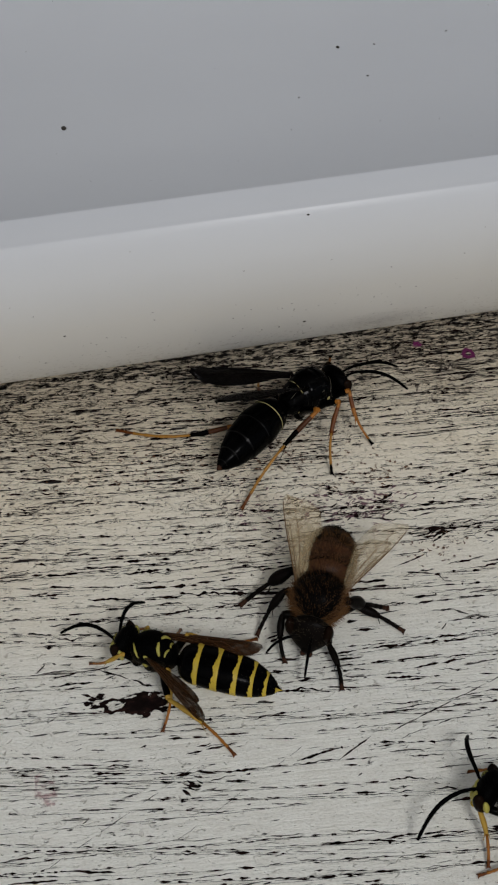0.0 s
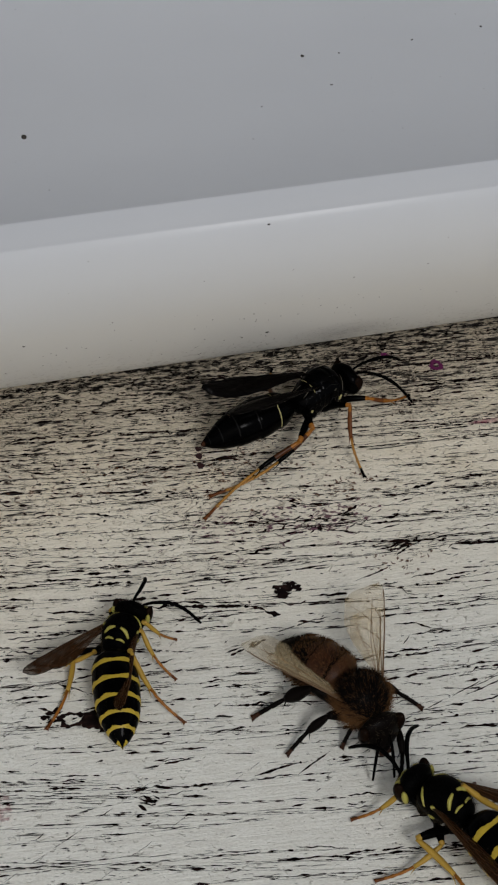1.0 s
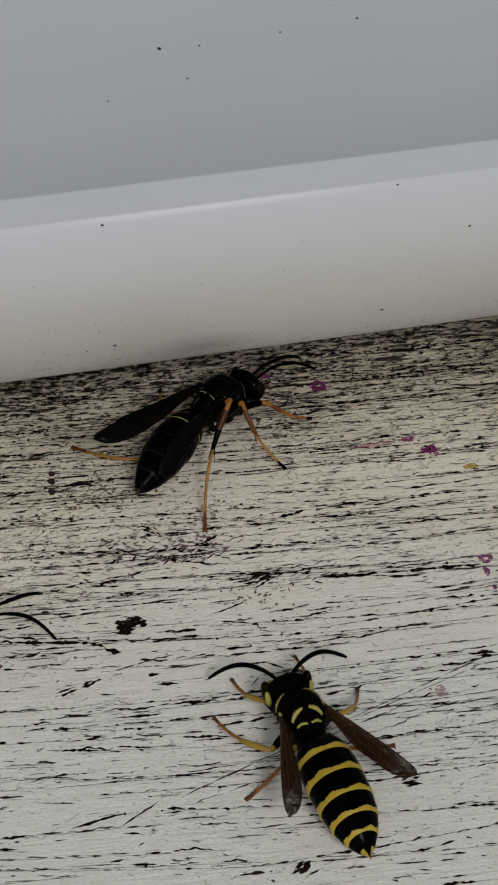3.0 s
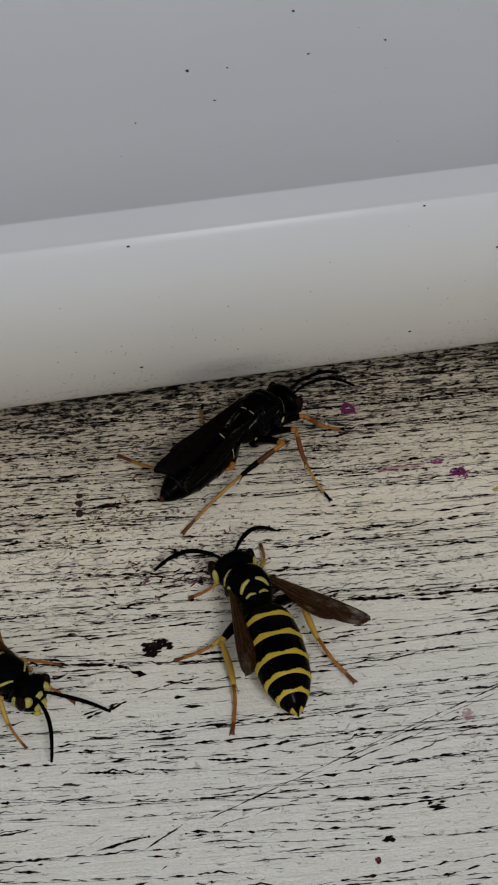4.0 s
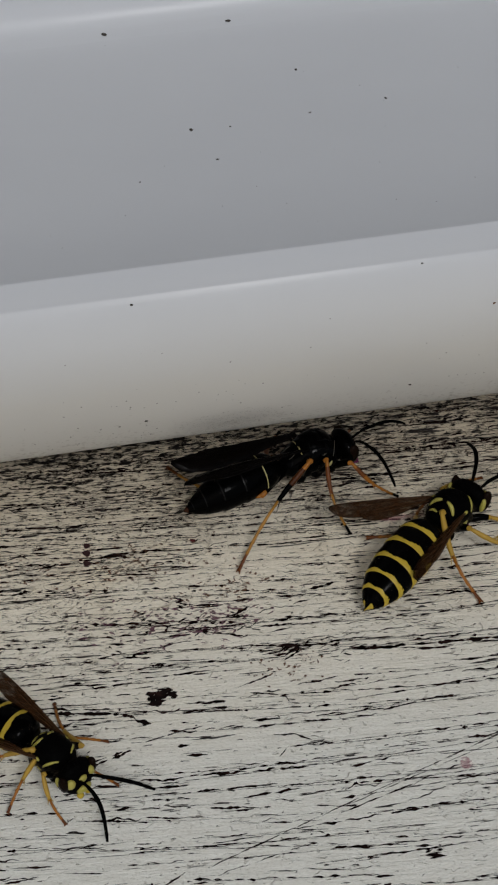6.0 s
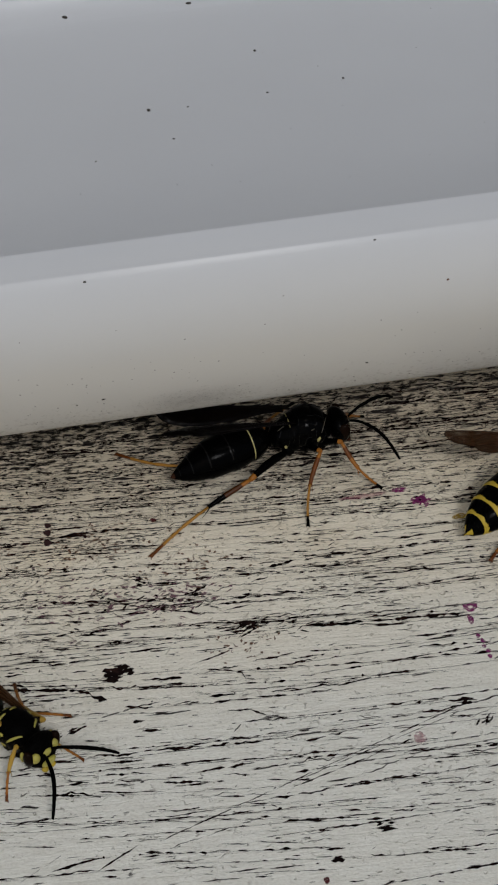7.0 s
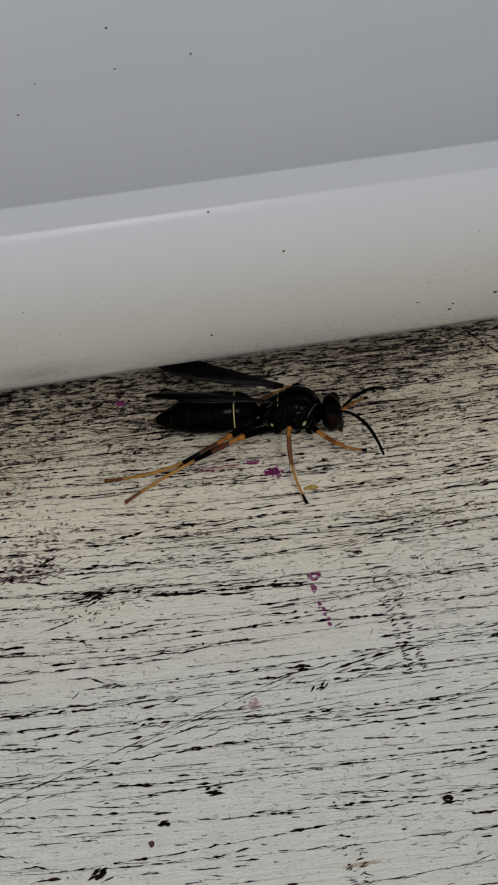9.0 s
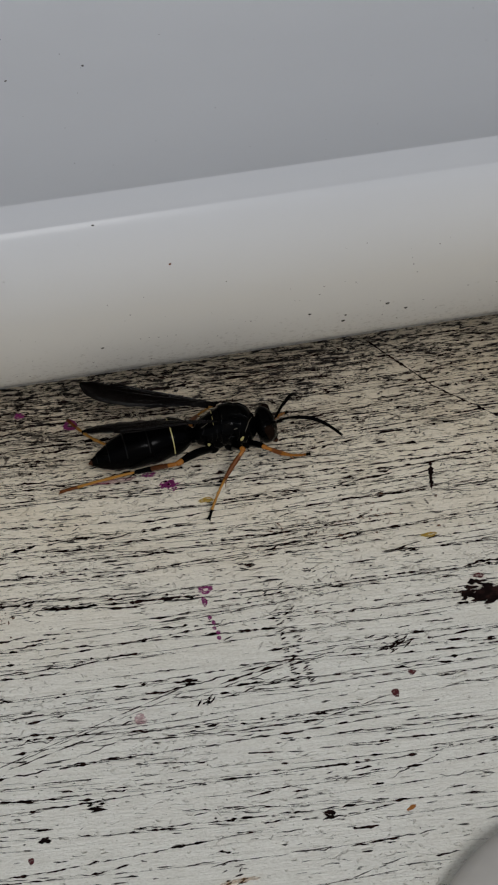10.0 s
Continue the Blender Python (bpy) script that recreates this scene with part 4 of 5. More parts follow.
def random_checks():
    """Dashed checks along the grain everywhere, finer and closer towards the frame, each strung on a hairline."""
    rng = random.Random(7)
    verts, faces = [], []

    def lean(x, stray):
        return radians(-4.5 + 0.15 * min(28, max(-36, x)) + stray)

    for _ in range(720):
        y = rng.uniform(-66, 2) if rng.random() < 0.62 else -abs(rng.gauss(0, 14))
        x, stray = rng.uniform(-60, 46), rng.gauss(0, 2.8)
        tilt = lean(x, stray)
        end = x + rng.uniform(3, 26)
        near = max(0.0, 1 + y / 26)
        bold = (0.105 + 0.025 * near) * rng.lognormvariate(0, 0.3)
        full = rng.uniform(-1.5, -0.2)
        while x < end:
            run = min(3.6, rng.lognormvariate(-0.1, 0.7)) * (1 - 0.35 * near)
            sliver(rng, verts, faces, x + run / 2, y + rng.gauss(0, 0.04), run, min(0.27, bold * rng.lognormvariate(0.1, 0.45)), tilt + rng.gauss(0, 0.04))
            gap = rng.lognormvariate(full, 0.8)
            long = (run + gap) * rng.uniform(1.0, 1.4)
            sliver(rng, verts, faces, x + long / 2, y + math.tan(tilt) * long / 2, long, rng.uniform(0.03, 0.06), tilt + rng.gauss(0, 0.015), 0.018, 0.012)
            x += run + gap
            y += math.tan(tilt) * (run + gap)
            tilt = lean(x, stray)
    # loose dashes between the lines
    for _ in range(900):
        x, y = rng.uniform(-56, 46), rng.uniform(-64, 0)
        sliver(rng, verts, faces, x, y, rng.lognormvariate(-0.35, 0.5), rng.uniform(0.05, 0.16) * rng.lognormvariate(0, 0.3), lean(x, rng.gauss(0, 5)))
    # short flakes, closest on the worn stretch under the frame
    for _ in range(1700):
        y = -abs(rng.gauss(0, 12)) if rng.random() < 0.8 else rng.uniform(-60, 0)
        x = rng.uniform(-52, 48)
        if x > 4 and rng.random() < 0.45:
            continue
        sliver(rng, verts, faces, x, y, rng.lognormvariate(-1.0, 0.55), rng.uniform(0.07, 0.18), rng.gauss(-0.05, 0.4))
    return from_lists("paint_checks", verts, faces, CRACK, board, "fine dark checks along the grain", "stuff")


random_checks()


def cluster(seed, x, y, rx, ry, count, size, name="paint_chip", mat=None, label="flaked paint showing dark wood", tilt=0.0, wide=0.22, stray=0.25):
    """A ragged patch of flakes and checks that run into one another."""
    rng = random.Random(seed)
    verts, faces = [], []
    for i in range(count):
        a = rng.gauss(0, 0.45)
        b = rng.gauss(0, 0.45)
        sliver(rng, verts, faces, x + a * rx * math.cos(tilt) - b * ry * math.sin(tilt), y + a * rx * math.sin(tilt) + b * ry * math.cos(tilt),
               size * rng.uniform(0.4, 1.3), wide * rng.uniform(0.5, 1.6), tilt + rng.gauss(0, stray), 0.024 + 0.0006 * i)
    return from_lists(name, verts, faces, mat or CRACK, board, label)


def line_check(seed, x0, y0, x1, y1, width, fill=0.8, name="long_check", mat=None, label="long dark check in the paint", dash=2.2):
    rng = random.Random(seed)
    verts, faces = [], []
    total, angle = math.hypot(x1 - x0, y1 - y0), math.atan2(y1 - y0, x1 - x0)
    thin = name == "long_scratch"
    d = 0.0
    while d < total:
        run = min(total - d, dash * rng.uniform(0.5, 1.5))
        sliver(rng, verts, faces, x0 + (d + run / 2) * math.cos(angle), y0 + (d + run / 2) * math.sin(angle), run * 1.08, width * rng.uniform(0.6, 1.4), angle + rng.gauss(0, 0.012 if thin else 0.03), 0.028, 0.008 if thin else 0.03)
        d += run * (1 + (1 - fill) * rng.uniform(0.3, 2.0))
    return from_lists(name, verts, faces, mat or CRACK, board, label)


def splash(seed, x, y, rx, ry, mat, label, hollow=0.0, tilt=0.0, name="splash"):
    """A dried drop with an uneven rim; hollow leaves a ring."""
    rng = random.Random(seed)
    n = 26
    verts, faces = [], []
    shape = [1 + 0.10 * math.sin(2 * math.pi * i / n * 3 + seed) + rng.uniform(-0.16, 0.14) for i in range(n)]
    for ring in (hollow, 1.0):
        for i in range(n):
            a, r = 2 * math.pi * i / n, shape[i] * ring
            u, v = rx * r * math.cos(a), ry * r * math.sin(a)
            verts.append(((x + u * math.cos(tilt) - v * math.sin(tilt)) * MM, (y + u * math.sin(tilt) + v * math.cos(tilt)) * MM, (0.034 if ring < 1 else 0.030) * MM))
    for i in range(n):
        j = (i + 1) % n
        faces.append((i, n + i, n + j, j))
    if hollow < 0.05:
        faces.append(tuple(range(n - 1, -1, -1))[::-1])
    return from_lists(name, verts, faces, mat, board, label)


def nick_column(seed, x, y0, y1):
    """Two close columns of short nicks, one below the other, denser towards the near end."""
    rng = random.Random(seed)
    verts, faces = [], []
    y = y0
    while y > y1:
        u = (y - y0) / (y1 - y0)
        for side in (-0.55, 0.45):
            if rng.random() < 0.55 + 0.4 * u:
                sliver(rng, verts, faces, x + side + 0.25 * u + rng.gauss(0, 0.14), y + rng.gauss(0, 0.06), rng.uniform(0.3, 0.8), rng.uniform(0.09, 0.17), rng.gauss(0.1, 0.3), 0.03)
        y -= rng.uniform(0.14, 0.28)
    return from_lists("nicks", verts, faces, CRACK, board, "column of short dark nicks across the grain")


def marks():
    cluster(1, -30.4, -37.5, 1.9, 1.2, 46, 1.1, label="large black bare patch in the paint", wide=0.5)
    splash(89, -32.5, -37.2, 1.15, 0.7, CRACK, "black rim round an island of paint", 0.62, name="paint_chip")
    splash(90, -30.2, -37.6, 1.35, 0.85, CRACK, "large black bare patch in the paint", name="paint_chip")
    splash(91, -14.2, -28.1, 0.55, 0.32, CRACK, "black bare patch in the paint", name="paint_chip")
    splash(92, 33.4, -32.1, 0.9, 0.3, CRACK, "large black bare patch in the paint", name="paint_chip")
    cluster(2, -33.6, -36.8, 1.2, 1.2, 14, 1.0, wide=0.3)
    cluster(3, -14.2, -28.1, 1.1, 0.7, 26, 1.0, label="black bare patch in the paint", wide=0.35)
    cluster(4, -13.8, -24.9, 0.5, 0.25, 8, 0.7)
    cluster(5, -3.6, -25.3, 2.0, 0.55, 34, 1.3, tilt=0.1, label="long black flaked gash in the paint", wide=0.2)
    cluster(6, -0.5, -26.0, 1.6, 1.8, 26, 0.7, wide=0.14)
    cluster(70, -14.0, -20.6, 7.0, 3.6, 90, 0.6, "grime", PURPLE, "purplish grime in the worn paint", wide=0.24, stray=0.6)
    cluster(71, -8.2, -21.8, 4.5, 2.6, 70, 0.75, "grime", PURPLE, "purplish grime in the worn paint", wide=0.24, stray=0.6)
    cluster(72, -14.5, -14.0, 8.0, 3.0, 150, 0.4, "grime", BROWN, "rust-brown grime flecks", wide=0.2, stray=0.7)
    cluster(73, -7.0, -18.0, 5.0, 2.6, 90, 0.4, "grime", BROWN, "rust-brown grime flecks", wide=0.2, stray=0.7)
    cluster(74, -27.0, -13.0, 7.0, 3.0, 80, 0.4, "grime", BROWN, "rust-brown grime flecks", wide=0.2, stray=0.7)
    cluster(75, 24.0, -22.0, 7.0, 2.6, 60, 0.4, "grime", BROWN, "rust-brown grime flecks", wide=0.18, stray=0.7)
    cluster(76, -4.0, -27.0, 4.0, 2.0, 60, 0.4, "grime", BROWN, "rust-brown grime flecks", wide=0.16, stray=0.9)
    cluster(7, -14.5, -20.4, 4.6, 2.8, 70, 0.7, wide=0.13, stray=0.4, label="worn patch of fine black flakes")
    cluster(8, -9.0, -21.5, 3.6, 2.2, 50, 0.7, wide=0.13, stray=0.4, label="worn patch of fine black flakes")
    cluster(9, -11.2, -19.0, 0.5, 1.2, 16, 0.7, tilt=-0.3, wide=0.2)
    cluster(10, -28.6, -45.7, 0.8, 1.1, 16, 0.9, tilt=-0.5, wide=0.25)
    cluster(11, 33.2, -32.1, 2.4, 0.9, 70, 1.2, label="large black bare patch in the paint", wide=0.42)
    nick_column(12, 17.7, -27.5, -38.2)
    nick_column(13, 9.9, -52.5, -57.5)
    cluster(13, 9.8, -36.0, 0.9, 0.4, 14, 0.9, wide=0.2)
    cluster(14, 11.0, -38.2, 0.7, 0.7, 10, 0.8, tilt=0.8, wide=0.12)
    cluster(15, 25.2, -35.6, 1.6, 0.7, 24, 0.8, tilt=0.35, wide=0.16)
    cluster(16, 16.1, -25.0, 0.9, 0.5, 16, 0.6, wide=0.14)
    cluster(17, -6.8, -51.2, 0.5, 1.0, 12, 0.8, tilt=0.5, wide=0.25)
    cluster(18, 1.8, -46.1, 0.8, 0.3, 10, 0.9, wide=0.22)
    cluster(19, 17.1, -49.9, 0.35, 0.3, 10, 0.6, wide=0.3)
    cluster(20, -2.0, -48.0, 0.35, 0.3, 8, 0.6, wide=0.3)
    line_check(30, 32.5, -16.8, 31.7, -19.8, 0.5, 1.0, dash=3.0)
    line_check(31, -25.5, -27.4, -17.2, -29.2, 0.42, 0.98)
    line_check(32, -17.2, -29.2, -15.2, -30.6, 0.48, 0.98)
    line_check(33, 0.6, -26.4, 12.0, -27.4, 0.34, 0.95)
    line_check(34, -13.0, -44.0, 9.8, -36.2, 0.11, 0.9, "long_scratch", None, "thin scratch across the grain")
    line_check(35, -3.0, -40.7, 9.2, -36.9, 0.09, 0.8, "long_scratch", None, "thin scratch across the grain")
    line_check(36, 7.5, -36.6, 21.0, -34.9, 0.16, 0.8)
    line_check(37, 9.0, -37.6, 20.0, -35.4, 0.10, 0.8)
    line_check(38, 31.0, -0.2, 35.1, -7.6, 0.26, 0.97, "long_check", None, "thin crack slanting out from under the frame")
    line_check(39, 35.1, -7.6, 39.6, -13.0, 0.3, 0.97)
    line_check(40, -22.0, -13.0, -13.5, -12.6, 0.20, 0.9)
    line_check(41, -40.0, -50.5, -27.0, -43.5, 0.05, 0.5, "long_scratch", None, "thin scratch across the grain")
    line_check(42, -34.0, -52.0, -20.0, -44.0, 0.05, 0.4, "long_scratch", None, "thin scratch across the grain")
    line_check(43, 4.0, -2.2, 22.0, -2.6, 0.26, 0.75)
    line_check(44, -18.0, -23.4, -11.0, -23.0, 0.16, 0.8)
    line_check(45, -36.5, -33.6, -24.0, -33.2, 0.2, 0.8)
    line_check(46, -35.0, -29.0, -20.0, -29.4, 0.18, 0.75)
    line_check(47, -12.7, -29.9, -9.4, -30.1, 0.24, 0.95)
    line_check(48, -33.0, -33.6, -29.5, -36.0, 0.3, 0.9)
    line_check(49, 5.0, -42.8, 10.0, -43.6, 0.16, 0.9)
    line_check(200, -18.1, -23.4, -14.3, -24.1, 0.21)
    line_check(201, -12.3, -29.2, -9.7, -29.4, 0.28)
    line_check(202, -8.5, -28.4, -5.5, -27.5, 0.19)
    line_check(203, -7.9, -31.8, -6.0, -31.8, 0.25)
    line_check(204, -8.1, -27.1, -5.5, -27.3, 0.21)
    line_check(205, -7.6, -29.1, -5.5, -29.7, 0.19)
    line_check(206, -5.5, -29.7, -5.0, -30.5, 0.19)
    line_check(207, -6.8, -33.4, -5.2, -33.6, 0.17)
    line_check(208, -5.2, -33.6, -4.3, -34.4, 0.15)
    line_check(209, -4.9, -34.7, -3.6, -34.7, 0.25)
    line_check(210, -3.4, -32.2, 1.5, -32.5, 0.15)
    line_check(211, -13.1, -34.0, -11.7, -34.3, 0.28)
    line_check(212, -13.6, -33.1, -12.8, -33.1, 0.27)
    line_check(213, -15.8, -32.2, -13.7, -31.8, 0.21)
    line_check(214, -13.7, -31.8, -11.6, -31.5, 0.19)
    line_check(215, -19.8, -33.7, -16.9, -32.8, 0.24)
    line_check(216, -4.1, -29.0, -1.2, -28.8, 0.19)
    line_check(217, -1.4, -29.3, 0.7, -29.4, 0.21)
    line_check(218, 2.6, -26.6, 3.3, -26.6, 0.38)
    line_check(219, 0.1, -26.2, 2.2, -26.5, 0.23)
    line_check(220, -4.4, -12.4, -0.4, -13.3, 0.15)
    line_check(221, -3.0, -16.5, 0.5, -16.9, 0.13)
    line_check(222, 2.6, -13.2, 5.7, -13.4, 0.27)
    line_check(223, -16.2, -12.6, -12.7, -12.8, 0.38)
    line_check(224, -12.4, -21.3, -9.5, -22.5, 0.19)
    line_check(225, -5.8, -21.1, -1.6, -20.6, 0.15)
    line_check(226, -1.3, -19.5, 0.5, -19.2, 0.28)
    line_check(227, -5.4, -23.4, -1.9, -23.0, 0.14)
    line_check(228, -10.6, -19.7, -8.1, -19.8, 0.17)
    line_check(229, -13.1, -22.3, -11.0, -22.3, 0.43)
    line_check(230, -9.6, -22.3, -7.0, -23.5, 0.28)
    line_check(231, -8.4, -21.2, -6.1, -20.5, 0.28)
    line_check(232, 0.5, -26.1, 5.3, -27.1, 0.21)
    line_check(233, 5.2, -27.3, 7.5, -27.5, 0.30)
    line_check(234, 2.6, -26.5, 4.4, -26.8, 0.34)
    line_check(235, -11.3, -29.4, -9.6, -29.5, 0.34)
    line_check(236, -3.0, -32.4, 1.4, -32.5, 0.15)
    line_check(237, 1.4, -32.6, 6.6, -32.2, 0.15)
    line_check(238, -7.7, -31.8, -6.0, -31.9, 0.28)
    line_check(239, -1.9, -37.4, 1.0, -37.0, 0.19)
    line_check(240, 0.6, -36.1, 5.9, -36.5, 0.15)
    line_check(241, -11.9, -36.1, -7.3, -36.5, 0.28)
    line_check(242, -9.8, -38.6, -5.5, -38.6, 0.32)
    line_check(243, -12.5, -42.2, -5.7, -42.0, 0.13)
    line_check(244, -12.2, -39.1, -8.2, -39.8, 0.21)
    line_check(245, -5.2, -40.3, -2.4, -40.9, 0.17)
    line_check(246, -3.6, -41.3, 1.7, -39.8, 0.15)
    line_check(247, 1.7, -39.8, 5.5, -38.7, 0.17)
    line_check(248, 1.2, -41.2, 5.2, -40.2, 0.11)
    line_check(249, -5.4, -42.0, -0.0, -42.0, 0.19)
    line_check(250, -0.0, -42.0, 4.9, -42.0, 0.17)
    line_check(251, -2.2, -45.3, 4.3, -45.6, 0.17)
    line_check(252, -12.8, -46.5, -10.1, -47.0, 0.25)
    line_check(253, -12.7, -44.8, -5.8, -43.4, 0.08)
    line_check(254, -9.4, -45.2, -2.3, -46.3, 0.13)
    line_check(255, -2.5, -47.1, -1.2, -47.2, 0.30)
    line_check(256, -6.4, -47.9, -3.2, -48.1, 0.17)
    line_check(257, -5.6, -51.1, -2.8, -51.3, 0.25)
    line_check(258, -11.0, -48.0, -6.5, -48.5, 0.15)
    line_check(259, 0.8, -51.6, 3.3, -51.3, 0.21)
    line_check(260, -10.8, -51.1, -8.7, -51.2, 0.25)
    line_check(261, -0.8, -52.3, 3.0, -52.7, 0.11)
    line_check(262, -35.2, -24.5, -29.9, -25.7, 0.25)
    line_check(263, -29.1, -24.4, -25.7, -24.7, 0.28)
    line_check(264, -28.8, -26.1, -24.0, -26.8, 0.34)
    line_check(265, -23.0, -27.5, -17.1, -28.8, 0.25)
    line_check(266, -32.5, -26.5, -24.9, -27.8, 0.28)
    line_check(267, -24.0, -26.6, -20.9, -26.8, 0.27)
    line_check(268, -34.0, -21.3, -30.5, -22.0, 0.17)
    line_check(269, -32.2, -23.0, -29.2, -23.7, 0.19)
    line_check(270, -20.7, -25.6, -17.7, -26.2, 0.23)
    line_check(271, -26.3, -22.9, -22.6, -23.3, 0.17)
    line_check(272, -36.9, -34.4, -33.7, -34.6, 0.27)
    line_check(273, -24.5, -23.1, -20.0, -23.0, 0.17)
    line_check(274, -20.1, -33.4, -17.5, -32.8, 0.19)
    line_check(275, -20.9, -29.1, -15.4, -29.6, 0.15)
    line_check(276, -15.9, -23.9, -12.4, -23.0, 0.25)
    line_check(277, -17.6, -45.7, -13.8, -43.6, 0.14)
    line_check(278, -20.6, -45.1, -17.1, -44.7, 0.28)
    line_check(279, -29.1, -23.1, -25.5, -23.6, 0.27)
    line_check(280, -26.4, -40.0, -25.8, -40.1, 0.28)
    line_check(281, -12.4, -41.7, -10.2, -41.8, 0.19)
    line_check(282, -11.5, -39.6, -9.5, -39.7, 0.15)
    line_check(283, -22.9, -42.6, -20.1, -43.2, 0.19)
    line_check(284, -28.4, -42.8, -24.6, -42.6, 0.25)
    line_check(285, -34.4, -40.0, -28.6, -41.0, 0.15)
    line_check(286, -34.5, -42.1, -31.5, -42.7, 0.19)
    line_check(287, 13.2, -31.8, 21.4, -32.5, 0.13)
    line_check(288, 21.4, -32.5, 29.1, -33.3, 0.11)
    line_check(289, 17.3, -36.0, 21.5, -35.4, 0.13)
    line_check(290, 21.5, -35.3, 28.5, -35.6, 0.11)
    line_check(291, 12.0, -36.6, 17.0, -35.7, 0.24)
    line_check(292, 11.7, -38.1, 17.0, -37.0, 0.10)
    line_check(293, 14.5, -38.4, 21.0, -38.9, 0.11)
    line_check(294, 12.5, -41.3, 18.3, -41.5, 0.16)
    line_check(295, 18.2, -41.6, 23.3, -40.4, 0.13)
    line_check(296, 11.0, -41.5, 14.9, -41.7, 0.13)
    line_check(297, 12.8, -43.5, 16.6, -44.2, 0.16)
    line_check(298, 17.7, -44.1, 22.5, -44.8, 0.11)
    line_check(299, 23.1, -46.1, 24.1, -46.2, 0.24)
    line_check(300, 10.3, -45.4, 12.9, -45.7, 0.24)
    line_check(301, 12.0, -47.4, 15.2, -47.0, 0.13)
    line_check(302, 15.1, -47.6, 16.2, -47.6, 0.22)
    line_check(303, 18.2, -45.8, 20.1, -46.0, 0.21)
    line_check(304, 19.4, -46.6, 20.8, -46.6, 0.27)
    line_check(305, 20.4, -48.2, 21.3, -48.2, 0.22)
    line_check(306, 21.9, -47.8, 25.5, -46.5, 0.11)
    line_check(307, 12.7, -49.8, 14.1, -49.9, 0.24)
    line_check(308, 16.6, -50.4, 19.0, -50.3, 0.18)
    line_check(309, 9.1, -51.6, 10.1, -51.7, 0.32)
    line_check(310, 13.2, -50.8, 15.1, -50.9, 0.16)
    line_check(311, 14.0, -52.6, 19.1, -53.1, 0.16)
    line_check(312, 19.1, -53.0, 23.8, -52.9, 0.18)
    line_check(313, 18.4, -51.6, 20.1, -51.7, 0.24)
    line_check(314, 17.4, -55.6, 21.4, -54.6, 0.13)
    line_check(315, 14.7, -21.9, 19.4, -22.2, 0.16)
    line_check(316, 19.4, -22.5, 25.9, -21.7, 0.16)
    line_check(317, 23.6, -26.6, 25.9, -26.6, 0.19)
    line_check(318, 26.9, -26.0, 31.1, -25.1, 0.24)
    line_check(319, 17.7, -40.9, 18.9, -41.1, 0.21)
    line_check(320, 24.2, -44.5, 25.4, -44.7, 0.16)
    splash(300, 32.8, -30.1, 0.4, 0.28, RED, "dark red drop")
    splash(301, 30.3, -24.9, 0.6, 0.25, OCHRE, "ochre pollen speck", name="speck")
    cluster(302, 28.4, -26.3, 0.9, 0.5, 12, 0.6, wide=0.14)
    cluster(303, 20.4, -26.6, 0.4, 0.5, 10, 0.5, wide=0.1)
    for k, (x, y, r) in enumerate(((-17.5, -12.0, 0.3), (-17.6, -13.2, 0.3), (-17.4, -11.2, 0.26))):
        splash(50 + k, x, y, r, r * 1.2, DOT, "small dark red spot", name="spot")
    splash(60, 5.0, -5.4, 0.62, 0.68, DEEPMAGENTA, "dark magenta ring-shaped splash", 0.4)
    splash(61, 11.8, -14.5, 0.5, 0.42, DEEPMAGENTA, "bright magenta splash", 0.3)
    cluster(401, 11.8, -14.5, 0.8, 0.65, 22, 0.5, "splash", MAGENTA, "bright magenta splash", wide=0.3, stray=0.8)
    cluster(402, 11.7, -14.4, 0.5, 0.4, 7, 0.4, wide=0.16, stray=0.8)
    splash(62, 10.4, -13.0, 0.6, 0.3, MAGENTA, "faint magenta splash")
    splash(63, 12.6, -26.9, 0.55, 0.42, MAGENTA, "pale magenta ring-shaped splash", 0.35)
    splash(64, 12.3, -28.2, 0.2, 0.55, MAGENTA, "small magenta drop")
    for k in range(5):
        splash(65 + k, 12.4 + 0.12 * (k % 2) + 0.08 * k, -29.9 - 0.55 * k, 0.16, 0.22, MAGENTA, "small magenta drop")
    splash(71, 5.9, -38.7, 0.42, 0.6, ROSE, "faint rose splash")
    splash(72, -38.9, -43.9, 0.8, 1.7, FAINTROSE, "faint rose smear")
    splash(73, 14.3, -17.0, 0.6, 0.3, OCHRE, "ochre pollen speck", name="speck")
    splash(74, 22.6, -50.7, 0.4, 0.16, RUSTY, "orange speck", tilt=0.5, name="speck")
    splash(75, 24.0, -40.3, 0.28, 0.4, RED, "dark red drop")
    splash(76, 25.6, -38.6, 0.3, 0.26, RED, "dark red drop")
    splash(77, -9.2, -12.3, 0.22, 0.22, RED, "dark red drop")
    splash(78, 1.0, -3.2, 0.4, 0.4, MAGENTA, "magenta splash")
    splash(79, 10.4, -54.2, 1.4, 0.18, BUFF, "faint orange streak", name="speck")
    splash(81, 7.4, -13.1, 2.0, 0.22, ROSE, "faint rose streak")
    splash(82, -3.0, -49.6, 0.2, 0.3, RED, "dark red drop")


marks()


def lip_dirt_and_shade():
    """Dark flecks in the joint: dirt, thickened to paint shade under the frame."""
    rng = random.Random(33)
    verts, faces = [], []
    for _ in range(3600):
        y = 1.0 - abs(rng.gauss(0, 3.2))
        x = rng.uniform(-52, 50)
        if rng.random() < (0.5 if x > 6 else 0.0):
            continue
        sliver(rng, verts, faces, x, y, rng.uniform(0.3, 1.8), rng.uniform(0.1, 0.4), rng.gauss(-0.03, 0.15), 0.022)
    return from_lists("joint_dirt_and_shade", verts, faces, JOINT_DARK, board, "dark dirt and painted shade in the joint under the frame", "stuff")


